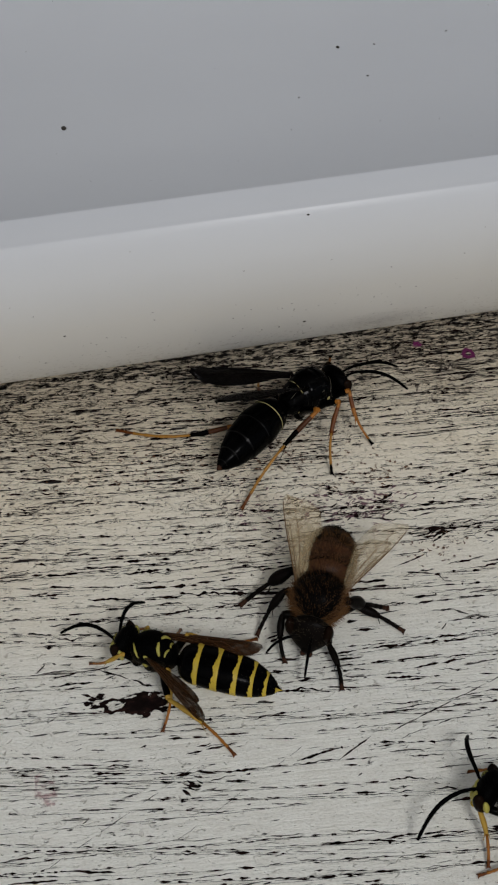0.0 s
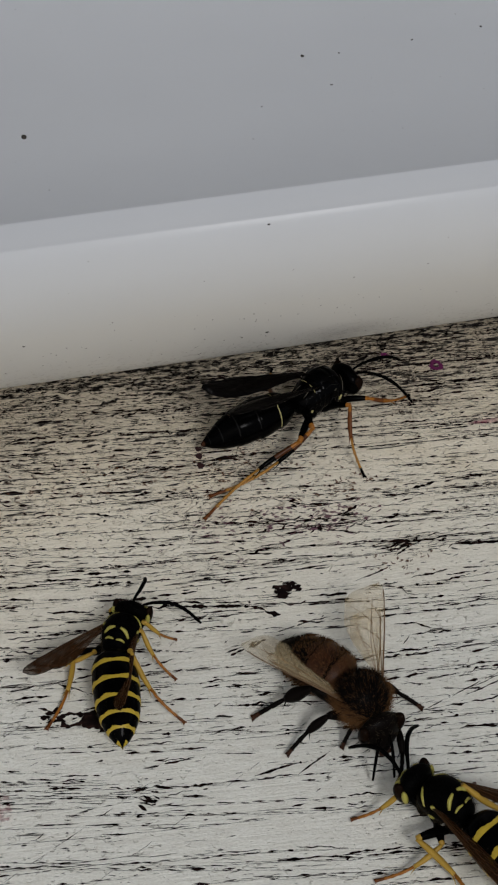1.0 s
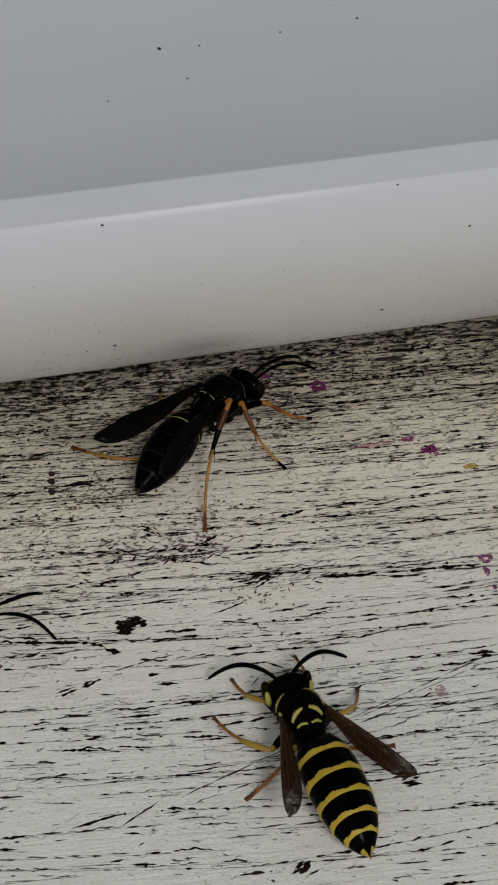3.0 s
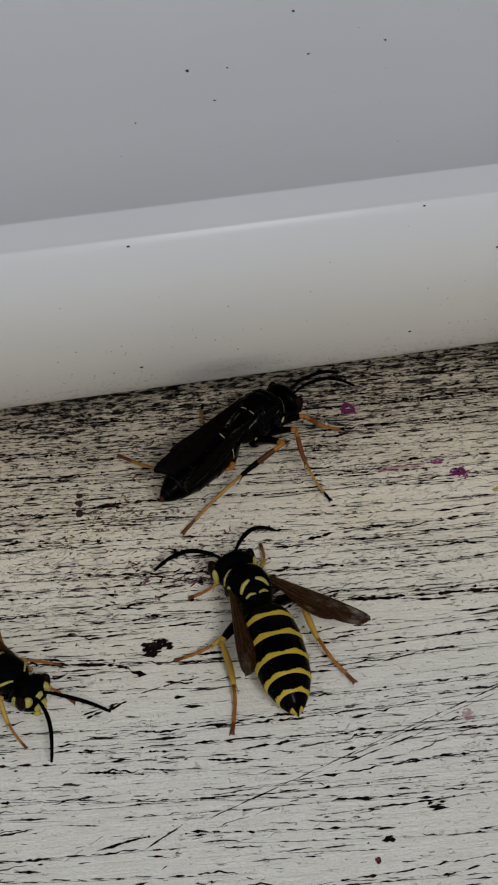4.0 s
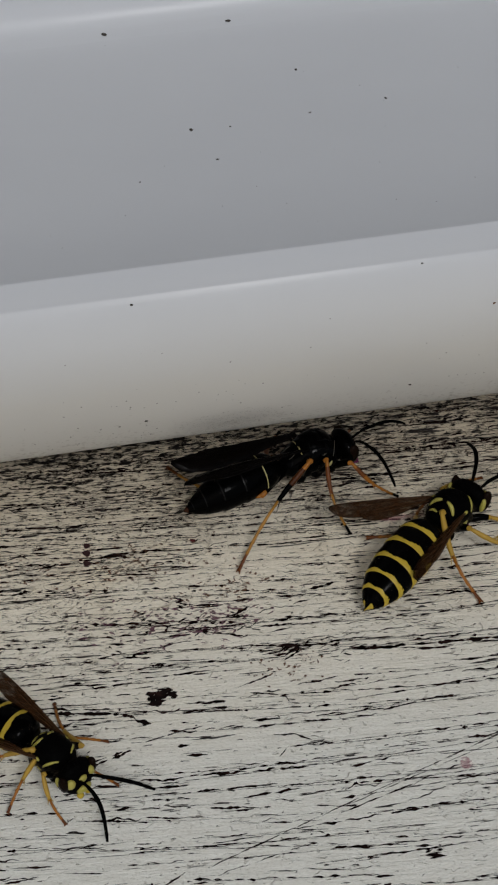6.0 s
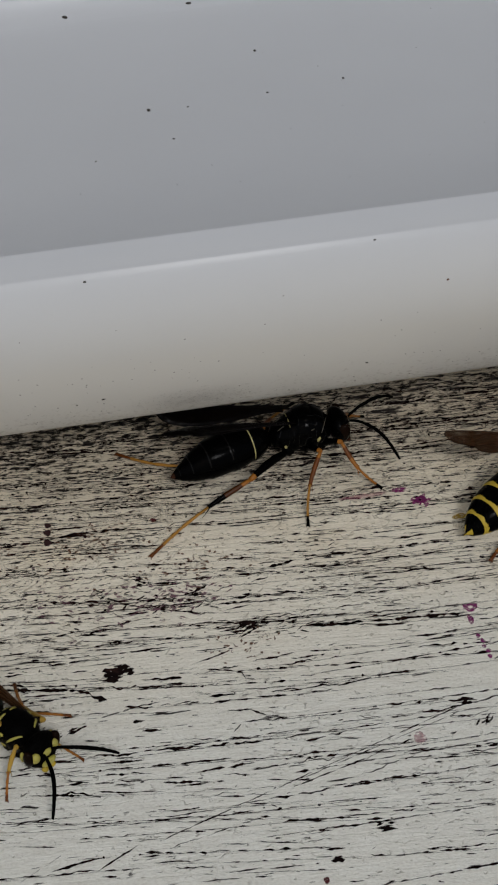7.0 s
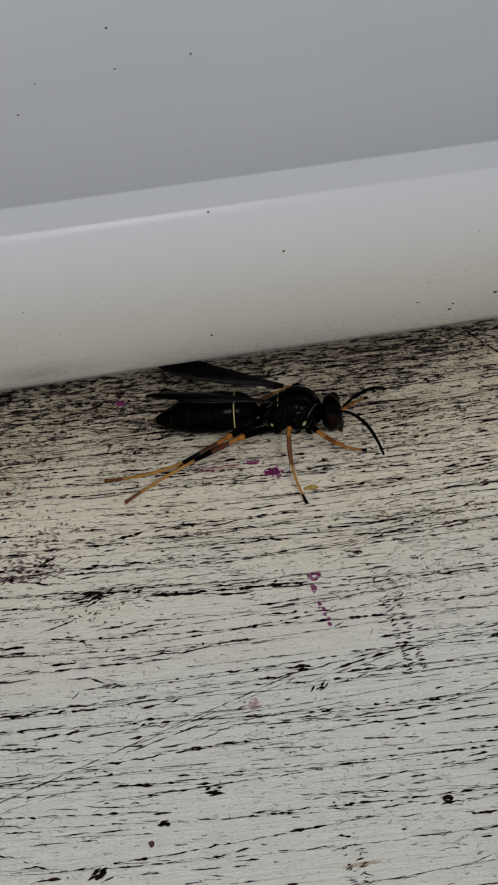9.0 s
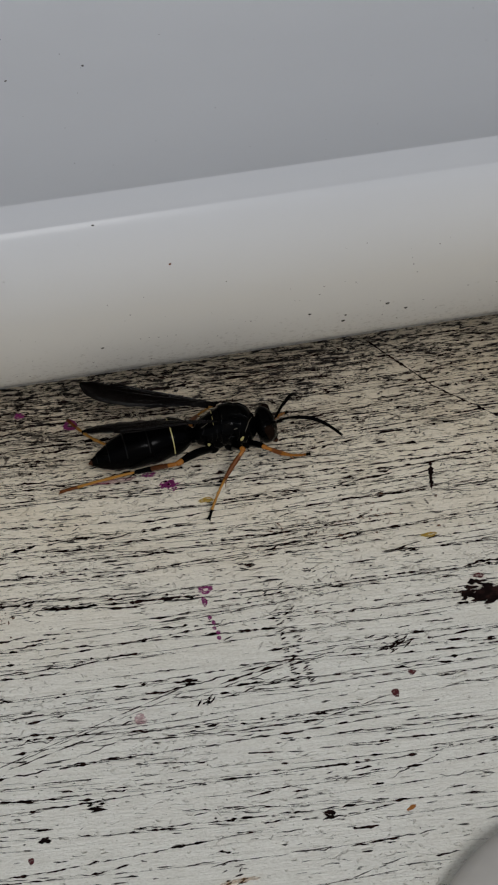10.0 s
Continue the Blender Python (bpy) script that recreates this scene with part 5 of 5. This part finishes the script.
lip_dirt_and_shade()


def frame_specks():
    """Grit stuck to the window frame."""
    rng = random.Random(21)
    # on the ledge: x, y, size
    spots = [(-28.95, -1.9, 0.3), (-5.4, 4.2, 0.2), (-4.1, -0.1, 0.12), (3.9, 4.6, 0.12), (10.0, 5.3, 0.14), (4.0, 10.6, 0.16), (-10.2, 18.2, 0.3), (-0.1, 18.1, 0.26), (-10.2, -1.8, 0.1), (-2.4, 4.0, 0.1)]
    spots += [(rng.uniform(-45, 45), rng.uniform(-10, 17), rng.uniform(0.02, 0.05)) for _ in range(60)]
    for x, y, r in spots:
        z = float(np.interp(y, [-11, -4, 6, 14, 17, 19], [26.8, 26.7, 26.9, 27.3, 27.6, 28.0]))
        ob = part("grit", blob(bmesh.new(), (0, 0, 0), (r, r * 0.7, r * 0.3), (0, 0, rng.uniform(0, 180)), 0, 8), SPECK, window_frame)
        ob.location = (x * MM, y * MM, (z + 0.02) * MM)
    # on the face: x, height, size, colour
    face = [(13.3, 21.7, 0.14, RUST), (26.7, 11.5, 0.2, SPECK), (30.0, 13.3, 0.22, SPECK), (31.6, 12.1, 0.18, SPECK), (23.9, 13.4, 0.15, SPECK), (26.8, 12.4, 0.14, SPECK), (-12.1, 13.0, 0.18, SPECK),
            (-14.1, 12.6, 0.1, SPECK), (7.9, 13.0, 0.16, SPECK), (-31.5, 16.4, 0.14, SPECK), (8.1, 25.4, 0.14, SPECK), (-12.7, 25.2, 0.16, SPECK)]
    face += [(rng.uniform(-45, 45), rng.triangular(8.8, 25, 9.6), rng.uniform(0.03, 0.09), DUST) for _ in range(170)]
    zs = [p[1] for p in nose if p[0] < -9]
    ys = [p[0] for p in nose if p[0] < -9]
    for x, z, r, m in face:
        r *= 0.6
        y = float(np.interp(z, zs, ys))
        ob = part("grit", blob(bmesh.new(), (0, 0, 0), (r * 1.3, r * 0.3, r), (0, rng.uniform(-30, 30), 0), 0, 8), m, window_frame)
        ob.location = (x * MM, (y - 0.01) * MM, z * MM)


frame_specks()


def soft_patch(x, half, low, high):
    """A soft mauve-grey patch low on the frame's nose: a thin film that follows the curve and fades out."""
    zs = [p[1] for p in nose if p[0] < -9]
    ys = [p[0] for p in nose if p[0] < -9]
    centre = (low + high) / 2
    mid = float(np.interp(centre, zs, ys))
    verts, faces = [], []
    n, k = 16, 8
    for i in range(n + 1):
        for j in range(k + 1):
            z = low + (high - low) * j / k
            verts.append(((2 * i / n - 1) * half * MM, (float(np.interp(z, zs, ys)) - mid - 0.03) * MM, (z - centre) * MM))
    for i in range(n):
        for j in range(k):
            a = i * (k + 1) + j
            faces.append((a, a + k + 1, a + k + 2, a + 1))
    m, nn, l, b = material("soft_patch_film", (0.12, 0.10, 0.095), 0.6)
    tc = nn.new("ShaderNodeTexCoord")
    mp = nn.new("ShaderNodeMapping")
    mp.inputs["Scale"].default_value = (1 / (half * MM), 1 / (20 * MM), 2 / ((high - low) * MM))
    l.new(tc.outputs["Object"], mp.inputs["Vector"])
    ball = nn.new("ShaderNodeTexGradient")
    ball.gradient_type = "SPHERICAL"
    l.new(mp.outputs[0], ball.inputs[0])
    grain = noisy(nn, l, coords(nn, l, (1500, 1500, 1500)), 1.0, 4, 0.7)
    r = ramp(nn, [(0.3, (0.08, 0.08, 0.08)), (0.7, (0.28, 0.28, 0.28))])
    l.new(grain, r.inputs[0])
    l.new(mix(nn, l, 1.0, ball.outputs[1], r.outputs[0], "MULTIPLY"), b.inputs["Alpha"])
    ob = from_lists("nose_patch", verts, faces, m, window_frame, "soft mauve-grey patch")
    ob.location = (x * MM, mid * MM, centre * MM)


soft_patch(-5.4, 5.2, 8.6, 13.0)


# ---- what moves: every insect walks, its legs step, its wings, feelers and abdomen turn ----
def aimed(at, way, up=(0, 0, 1)):
    """A pose at a point with x along a way and z as near to up as can be."""
    x = Vector(way).normalized()
    z = Vector(up) - x * Vector(up).dot(x)
    z = z.normalized() if z.length > 1e-4 else Vector((1, 0, 0))
    y = z.cross(x)
    m = Matrix((x, y, z)).transposed().to_4x4()
    m.translation = Vector(at) * MM
    return m


def planted(rows, t):
    """Where a foot stands: it holds its place and goes to the next in one quick step."""
    for a, b in zip(rows, rows[1:]):
        if a[0] <= t <= b[0]:
            far = math.hypot(b[1] - a[1], b[2] - a[2])
            mid, half = (a[0] + b[0]) / 2, min(0.16, (b[0] - a[0]) / 2)
            u = min(1.0, max(0.0, (t - mid + half) / (2 * half)))
            u = u * u * (3 - 2 * u)
            return Vector((a[1] + (b[1] - a[1]) * u, a[2] + (b[2] - a[2]) * u, 0.15 + min(1.2, far * 0.25) * math.sin(math.pi * u)))
    return None


def jointed(hip, foot, l1, l2, tuck=False):
    """The knee of a leg of two stretches from hip to foot, bent upwards; tuck draws the left hind knee in under the abdomen."""
    v = foot - hip
    d = min(max(v.length, abs(l2 - l1) * 1.03), (l1 + l2) * 0.985)
    u = v.normalized()
    side = 1 if hip.y > 0 else -1
    if side > 0 and hip.x < -0.85 and tuck:
        up = Vector((-0.5, -0.55, 0.15))
    elif side > 0:
        up = Vector((-0.3, 0.9, -0.05)) if hip.x < -0.85 else Vector((-0.8, 0.3, 0.2)) if hip.x < 0.85 else Vector((0.9, 0.3, 0.1))
    else:
        up = Vector((-0.6, 0.75 * side, 0.45)) if hip.x < -0.85 else Vector((0.5, 0.8 * side, 0.45)) if hip.x > 0.85 else Vector((0, side, 0.4))
    up = (up - u * up.dot(u)).normalized()
    a = (l1 * l1 - l2 * l2 + d * d) / (2 * d)
    return hip + u * a + up * math.sqrt(max(0.0, l1 * l1 - a * a)), hip + u * d


def walks(it, path, bend, feet, feelers, spread, reach, step=0.1, last=10.0):
    times = [round(i * step, 2) for i in range(int(last / step) + 1)]

    def body(t):
        x, y, yaw = eased(path, t)
        return Matrix.Translation((x, y, 0)) @ Matrix.Rotation(radians(yaw), 4, "Z")

    walk(it["thing"], [(t, pose(*(v * MM for v in eased(path, t)[:2]), 0, 0, 0, eased(path, t)[2])) for t in times])
    j = it["joint"]
    walk(it["abdomen"], [(t, pose(j[0] * MM, j[1] * MM, j[2] * MM, 0, -it["droop"], float(eased(bend, t)[0]))) for t in times])
    r = it["roots"]
    for side, (wing, hind) in zip((1, -1), it["wings"]):
        rows, fan = [], []
        for t in times:
            s = eased(spread, t)
            out, lift = (s[0], s[1]) if side > 0 else (s[2], s[3])
            rows.append((t, pose(r[0] * MM, r[1] * side * MM, r[2] * MM) @ Matrix.Rotation(radians(-out * side), 4, "Z") @ Matrix.Rotation(radians(lift), 4, "Y")
                         @ Matrix.Rotation(radians(12 * side), 4, "X")))
            # the hind wing lags behind as the fore wing opens
            fan.append((t, pose(-0.5 * MM, -0.25 * side * MM, -0.08 * MM, 0, 0, side * (it.get("lag", 0.62) * max(0.0, out - 14) - 5))))
        walk(wing, rows)
        walk(hind, fan)
    b = it["brow"]
    for side, feeler in zip((1, -1), it["feelers"]):
        tips = feelers["l" if side > 0 else "r"]
        rows = []
        for t in times:
            base = Vector((b[0], b[1] * side, b[2]))
            tip = eased(tips, t)
            inside = tips[0][0] - 0.3 <= t <= tips[-1][0] + 0.3
            there = body(t).inverted() @ Vector((tip[0], tip[1], reach)) if inside else base + Vector((3.4, 2.6 * side, 0.2))
            way = there - base
            if way.x < 0.4:
                way.x = 0.4
            rows.append((t, aimed(base, way)))
        walk(feeler, rows)
    for key, (femur, tibia, hip, l1, l2, rest) in it["legs"].items():
        phase = 0.0 if key in ("fr", "ml", "hr") else 0.2
        known = feet.get(key, ())
        # where nothing else is known of a foot it stands at rest and steps in turn with the others
        plan = []
        t = -0.4 + phase
        while t < last + 0.8:
            near = [k for k in known if abs(k[0] - t) < 0.45]
            if not near:
                p = body(min(last, max(0.0, t + 0.2))) @ rest
                plan.append((t, p.x, p.y))
            t += 0.4
        plan = sorted(plan + [tuple(k) for k in known])
        rows_f, rows_t = [], []
        for t in times:
            foot = body(t).inverted() @ planted(plan, t)
            foot.z = max(foot.z, 0.15)
            knee, end = jointed(hip, foot, l1, l2, it.get("tuck", False))
            rows_f.append((t, aimed(hip, knee - hip)))
            rows_t.append((t, aimed(knee, end - knee)))
        walk(femur, rows_f)
        walk(tibia, rows_t)


def motions():
    # all in millimetres, degrees and seconds: the paths of the bodies with their headings, the swing of the abdomens, the feet and the feelers' tips
    dark_path = [(0, -10.9, -10.34, 22.12), (0.5, -8.72, -9.31, 28.47), (1, -6.74, -9.68, 24.96), (1.5, -4.77, -8.62, 33.43), (2, -4.21, -8.64, 32.36), (2.5, -4.11, -9.18, 32.19), (4, -2.78, -8.4, 37.31), (4.5, -1.3, -8.08, 32.6), (5, 0.35, -7.9, 27.68), (6.5, 1.79, -7.64, 9.28), (7, 3.72, -7.58, 5.19), (7.5, 5.12, -9.15, -6.6), (8, 8.64, -10.03, -16.42), (8.5, 11.47, -11.24, -14.14), (9, 14.2, -11.06, -12.85), (9.5, 16, -11.01, 1.12), (10, 17.05, -12.35, -1.3)]
    dark_abdomen = [(0, 16.87), (0.5, 13.19), (1, -10.06), (1.5, 4.67), (2, 7.83), (2.5, 19.38), (4, 0.81), (4.5, 4.45), (5, -13), (6.5, 12.16), (7, 10.06), (7.5, 20.99), (8, 11.31), (8.5, 20.44), (9, 0.54), (9.5, -2.77), (10, 6.42)]
    dark_foot_fr = [(0, -6.31, -14.65), (0.5, 1.49, -8.93), (1, 1.6, -8.71), (1.5, 1.31, -8.68), (2, 4.18, -7.94), (2.5, 4.79, -7.45), (4, 4.09, -7.86), (4.5, 4.19, -7.8), (5, 4.26, -7.9), (6.5, 4.58, -8.52), (7, 9.12, -12.65), (7.5, 8.9, -12.85), (8, 13.23, -16.12), (8.5, 13.12, -16.39), (9, 19.46, -13.73), (9.5, 23.21, -13.78), (10, 23.3, -13.66)]
    dark_foot_mr = [(0, -10.55, -17.33), (0.5, -5.08, -17.09), (1, -4.8, -17.5), (1.5, -4.56, -17.63), (2, -4.64, -17.78), (2.5, -4.8, -17.51), (4, 1.33, -15.8), (4.5, 1.16, -15.72), (5, 1.04, -13.65), (6.5, 2.5, -15.65), (7, 2.53, -15.73), (7.5, 2.51, -15.59), (8, 2.67, -15.77), (8.5, 5.15, -15.99), (9, 13.64, -18.94), (9.5, 13.76, -18.97), (10, 14.14, -19.42)]
    dark_foot_hr = [(0, -18.72, -19.61), (0.5, -18.85, -19.47), (1, -18.66, -19.39), (1.5, -9.8, -12.7), (2, -11.6, -14.2), (2.5, -12.5, -15.3), (4, -10.35, -17.09), (4.5, -10.39, -16.87), (5, -10.44, -17.09), (6.5, -10.25, -16.96), (7, -10.21, -16.74), (7.5, -8.98, -13.16), (8, -6.04, -9.13), (8.5, -0.26, -15.5), (9, -0.23, -15.58), (9.5, -0.23, -15.53), (10, 3.19, -13.53)]
    dark_foot_hl = [(0, -26.81, -8.31), (0.5, -24.3, -6.36), (1, -17.75, -16.97), (1.5, -18.56, -5.4), (2, -13.97, -4.36), (2.5, -13.79, -2.69), (4, -13.8, -7.3), (4.5, -13.11, -11.01), (5, -12.33, -7.37), (6.5, -12.94, -3.56), (7, -11.03, -3.9), (7.5, -10.58, -3.62), (8, -7.5, -2.59), (8.5, -4.17, -4.71), (9, -1.52, -12.67), (9.5, 4.78, -4.84), (10, 4.87, -4.86)]
    dark_foot_fl = [(2.5, 3.92, -2.26), (7.5, 13.93, -3.99)]
    dark_feeler_r = [(0, -1.86, -10.82), (0.5, -0.77, -9.52), (1, 0.73, -11.42), (1.5, 2.63, -9.4), (2, 5.31, -6.28), (2.5, 5.43, -5.92), (4, 6.9, -4.84), (4.5, 7, -9.5), (5, 7.8, -9.48), (6.5, 7.75, -13.47), (7, 10.66, -11.42), (7.5, 9.16, -15.47), (8, 14.46, -18.18), (8.5, 17.67, -15.61), (9, 20.69, -17.71), (9.5, 24.67, -14.27), (10, 26.08, -14.23)]
    dark_feeler_l = [(0, -2.47, -7.69), (0.5, -0.08, -6.87), (1, 0.37, -6.38), (1.5, 1.5, -5.09), (2, 3.42, -4.58), (2.5, 3.91, -4.16), (4, 4.75, -3.15), (4.5, 5.37, -4.26), (5, 7.03, -5.38), (6.5, 11.93, -3.33), (7, 13.41, -3.09), (7.5, 14.27, -11.32), (8, 17.56, -6.25), (8.5, 21.21, -6.02), (9, 21.53, -9.16), (9.5, 23.35, -6.68), (10, 22.32, -9.76)]
    first_path = [(0, -28.97, -34.84, 141.59), (0.5, -30.1, -34.24, 83.48), (1, -27.91, -32.15, 58.89), (1.5, -24.91, -30.9, 37.97), (2, -23.26, -29.26, 34.52), (2.5, -24.54, -26.7, 38.96), (3.2, -27.5, -28.5, -4), (4, -25.03, -30.82, -48.02), (4.5, -24.32, -31.82, -50.5), (5, -23.61, -33.86, -49.44), (6.5, -22.04, -34.13, -57.2), (7, -21.91, -34.3, -51.98), (7.5, -21.21, -34.74, -52.78), (8, -20.04, -35.21, -44.83), (8.5, -19.42, -35.18, -43.37), (10, -19.42, -35.18, -43.37)]
    first_abdomen = [(0, 12.19), (0.5, 28), (1, 25.46), (1.5, 22.05), (2, 17.02), (2.5, 14.53), (4, -1.12), (4.5, 0.15), (5, 5.84), (6.5, 8.06), (7, 4.34), (7.5, 7.26), (8, 3.53), (8.5, 2.78)]
    first_foot_fl = [(0, -33.59, -32.89), (0.5, -32.58, -30.58)]
    first_foot_ml = [(0, -29.63, -40.47), (0.5, -34.57, -38.5), (1, -34.25, -31.67)]
    first_foot_hl = [(0, -24.98, -43.76), (0.5, -33, -41.89), (1, -34.55, -37.79)]
    first_foot_fr = [(1, -23.52, -31.38), (1.5, -21.04, -32), (2, -18.73, -31.67), (5, -23.22, -38.68), (6.5, -23.16, -38.55), (7, -23.1, -38.63)]
    first_foot_mr = [(0.5, -24.25, -35.61), (1, -24.34, -35.25), (1.5, -23.45, -34.98)]
    first_foot_hr = [(0, -20.79, -33.32), (0.5, -21.74, -37.81), (1, -24.56, -39.44), (1.5, -25.28, -38.92), (2, -25.2, -39.08)]
    first_feeler_l = [(0, -35.41, -30.14), (0.5, -29.91, -28.22), (1, -25.29, -26.4), (1.5, -21.38, -25.23), (2, -20.65, -22.4), (2.5, -20.82, -20.73), (4, -18.06, -34.38), (4.5, -18.94, -37.42), (5, -17.97, -38.01), (6.5, -15.25, -37), (7, -14.58, -36.72), (7.5, -14.17, -37.78), (8, -13.24, -37.83), (8.5, -12.62, -36.2)]
    first_feeler_r = [(0, -25.63, -29.3), (0.5, -24.23, -29.62), (1, -20.86, -31.25), (1.5, -17.88, -32.59), (2, -15.29, -27.97), (2.5, -17.59, -25.69), (4, -22.67, -38.23), (4.5, -22.38, -38.68), (5, -20.63, -40.86), (6.5, -19.33, -42.16), (7, -20.17, -42.29), (7.5, -17.59, -42.17), (8, -18.29, -43.19)]
    second_path = [(0, -6.55, -54.4, 141.99), (0.5, -9.3, -52.6, 132.11), (1, -8.79, -52.48, 126.01), (1.5, -9, -54.49, 149.77), (2, -4.6, -53.1, 125.3), (2.5, -3.84, -50.64, 95.83), (2.7, -4.11, -46.34, 96.81), (3.8, -5.98, -29.32, 100.1), (4, -7.01, -26.71, 103.92), (4.5, -5.95, -20.6, 85.62), (5, -1.52, -17.82, 55.81), (6.5, 16.32, -15.8, 35.96), (7, 23.13, -14.67, 36.06), (8, 37, -12, 34), (9.3, 62, -8, 30), (10, 62, -8, 30)]
    second_abdomen = [(0, 7.09), (0.5, 1.29), (1, -10.06), (1.5, 9.43), (2, 4.9), (2.5, 7.98), (2.7, 6.44), (3.8, -6.19), (4, -9.01), (4.5, 1.42), (5, 14.2), (6.5, -4.71), (7, -4.71)]
    second_foot_fl = [(0, -10.08, -57.2), (0.5, -15.08, -53.39), (1, -15, -50.49), (2.5, -8.14, -48.52), (4, -10.98, -23.87), (4.5, -8.63, -16.42)]
    second_foot_ml = [(0.5, -14.91, -56), (1, -14.78, -55.85), (4, -12.98, -29.72), (4.5, -12.93, -24.06)]
    second_foot_hl = [(4, -10.29, -37.23), (4.5, -12.07, -27.19), (5, -9.34, -23.69)]
    second_foot_fr = [(2, -2.84, -46.92), (2.5, 0.42, -44.12), (5, 4.5, -16.19)]
    second_foot_mr = [(4, 0.15, -27.94), (4.5, 0.15, -21.2), (5, 3.34, -22.06)]
    second_foot_hr = [(4, -1.03, -34.34), (4.5, -1.69, -29.52), (5, -0.91, -28.34), (6.5, 9.9, -24.78), (7, 14.05, -23.8)]
    second_feeler_l = [(0, -14.63, -54.65), (0.5, -15.52, -45.52), (1, -13.83, -44.87), (1.5, -14.53, -54.32), (2, -11.18, -45.94), (2.5, -7.6, -41.78), (4, -12.29, -21.61), (4.5, -9.02, -11.02), (5, 0.18, -9.62)]
    second_feeler_r = [(0, -8.22, -46.28), (0.5, -7.2, -42.68), (1, -7.45, -42.34), (1.5, -9.35, -45.27), (2, -4.01, -46.84), (2.5, 1.14, -42.93), (4, -2.9, -18.56), (4.5, -0.04, -12.79), (5, 6.48, -14.3)]
    bee_path = [(0, -15.87, -32.8, -119.06), (0.5, -15.02, -39.63, -81.14), (1, -12.1, -42.1, -74.41), (1.5, -19.14, -49.4, -74.18), (1.8, -20.7, -55.5, -71.92), (2, -23, -64, -76), (2.6, -26, -74, -80), (4.5, -30, -84, -60), (10, -30, -84, -60)]
    bee_abdomen = [(0, 6.6), (0.5, 7.6), (1, 23.46), (1.5, -9.29), (1.8, -11.99)]
    bee_foot_fr = [(0, -19.29, -36.13), (1, -13.99, -44.18), (1.5, -21.33, -51.88)]
    bee_foot_mr = [(0, -20.73, -33.04), (0.5, -17.91, -43.69), (1, -18.03, -43.95), (1.5, -23.8, -49.97)]
    bee_foot_hr = [(0, -21.27, -29.73), (0.5, -21.14, -36.03), (1, -19.69, -40.05), (1.5, -24.78, -45.78)]
    bee_foot_fl = [(0, -15.79, -39.63), (0.5, -10.61, -43.03)]
    bee_foot_ml = [(0, -9.62, -35.1), (1.5, -14.24, -49.32)]
    bee_foot_hl = [(0.5, -10.11, -35.02), (1.5, -13.56, -45.19)]
    bee_feeler_r = [(0, -21.27, -35.18), (1, -12.8, -48.05)]
    bee_feeler_l = [(0, -19.39, -40.64), (0.5, -16.38, -46), (1, -11.12, -48.02)]
    # left and right wing: how far out and how far up
    dark_wings = [(0, 6, 26, 6, 24), (1, 4, 20, 6, 18), (2, 8, 18, 10, 16), (2.3, 6, 8, 40, 8), (2.5, 4, 4, 54, 6), (2.8, 6, 6, 30, 6), (3.5, -4, 4, 13, 3), (5, -4, 4, 13, 3), (6.5, 2, 9, -2, 6), (8, 3, 11, 2, 6), (10, 10, 14, 2, 6)]
    first_wings = [(0, 32, 4, 12, 6), (0.5, 18, 4, 18, 4), (1, 30, 6, 12, 4), (1.5, 32, 6, 10, 6), (2.5, 20, 5, 20, 5), (4, 8, 6, 22, 6), (6.5, 4, 6, 26, 6), (10, 4, 6, 22, 6)]
    second_wings = [(0, 20, 5, 20, 5), (1.5, 18, 5, 18, 6), (2.5, 18, 5, 20, 5), (4, 18, 4, 30, 6), (4.5, 25, 5, 28, 5), (5, 24, 6, 22, 6), (6.5, 36, 14, 8, 4), (7, 36, 14, 8, 4), (10, 20, 5, 20, 5)]
    bee_wings = [(0, 25, 9, 22, 12), (0.5, 36, 10, 34, 8), (1, 30, 12, 32, 8), (1.5, 44, 10, 36, 8), (10, 40, 8, 40, 8)]
    walks(PAPER_WASP, dark_path, dark_abdomen, {"fr": dark_foot_fr, "mr": dark_foot_mr, "hr": dark_foot_hr, "hl": dark_foot_hl, "fl": dark_foot_fl}, {"l": dark_feeler_l, "r": dark_feeler_r}, dark_wings, 2.6)
    walks(FIRST, first_path, first_abdomen, {"fl": first_foot_fl, "ml": first_foot_ml, "hl": first_foot_hl, "fr": first_foot_fr, "mr": first_foot_mr, "hr": first_foot_hr}, {"l": first_feeler_l, "r": first_feeler_r}, first_wings, 1.6)
    walks(SECOND, second_path, second_abdomen, {"fl": second_foot_fl, "ml": second_foot_ml, "hl": second_foot_hl, "fr": second_foot_fr, "mr": second_foot_mr, "hr": second_foot_hr}, {"l": second_feeler_l, "r": second_feeler_r}, second_wings, 1.8)
    walks(BEE, bee_path, bee_abdomen, {"fr": bee_foot_fr, "mr": bee_foot_mr, "hr": bee_foot_hr, "fl": bee_foot_fl, "ml": bee_foot_ml, "hl": bee_foot_hl}, {"l": bee_feeler_l, "r": bee_feeler_r}, bee_wings, 1.2)


motions()
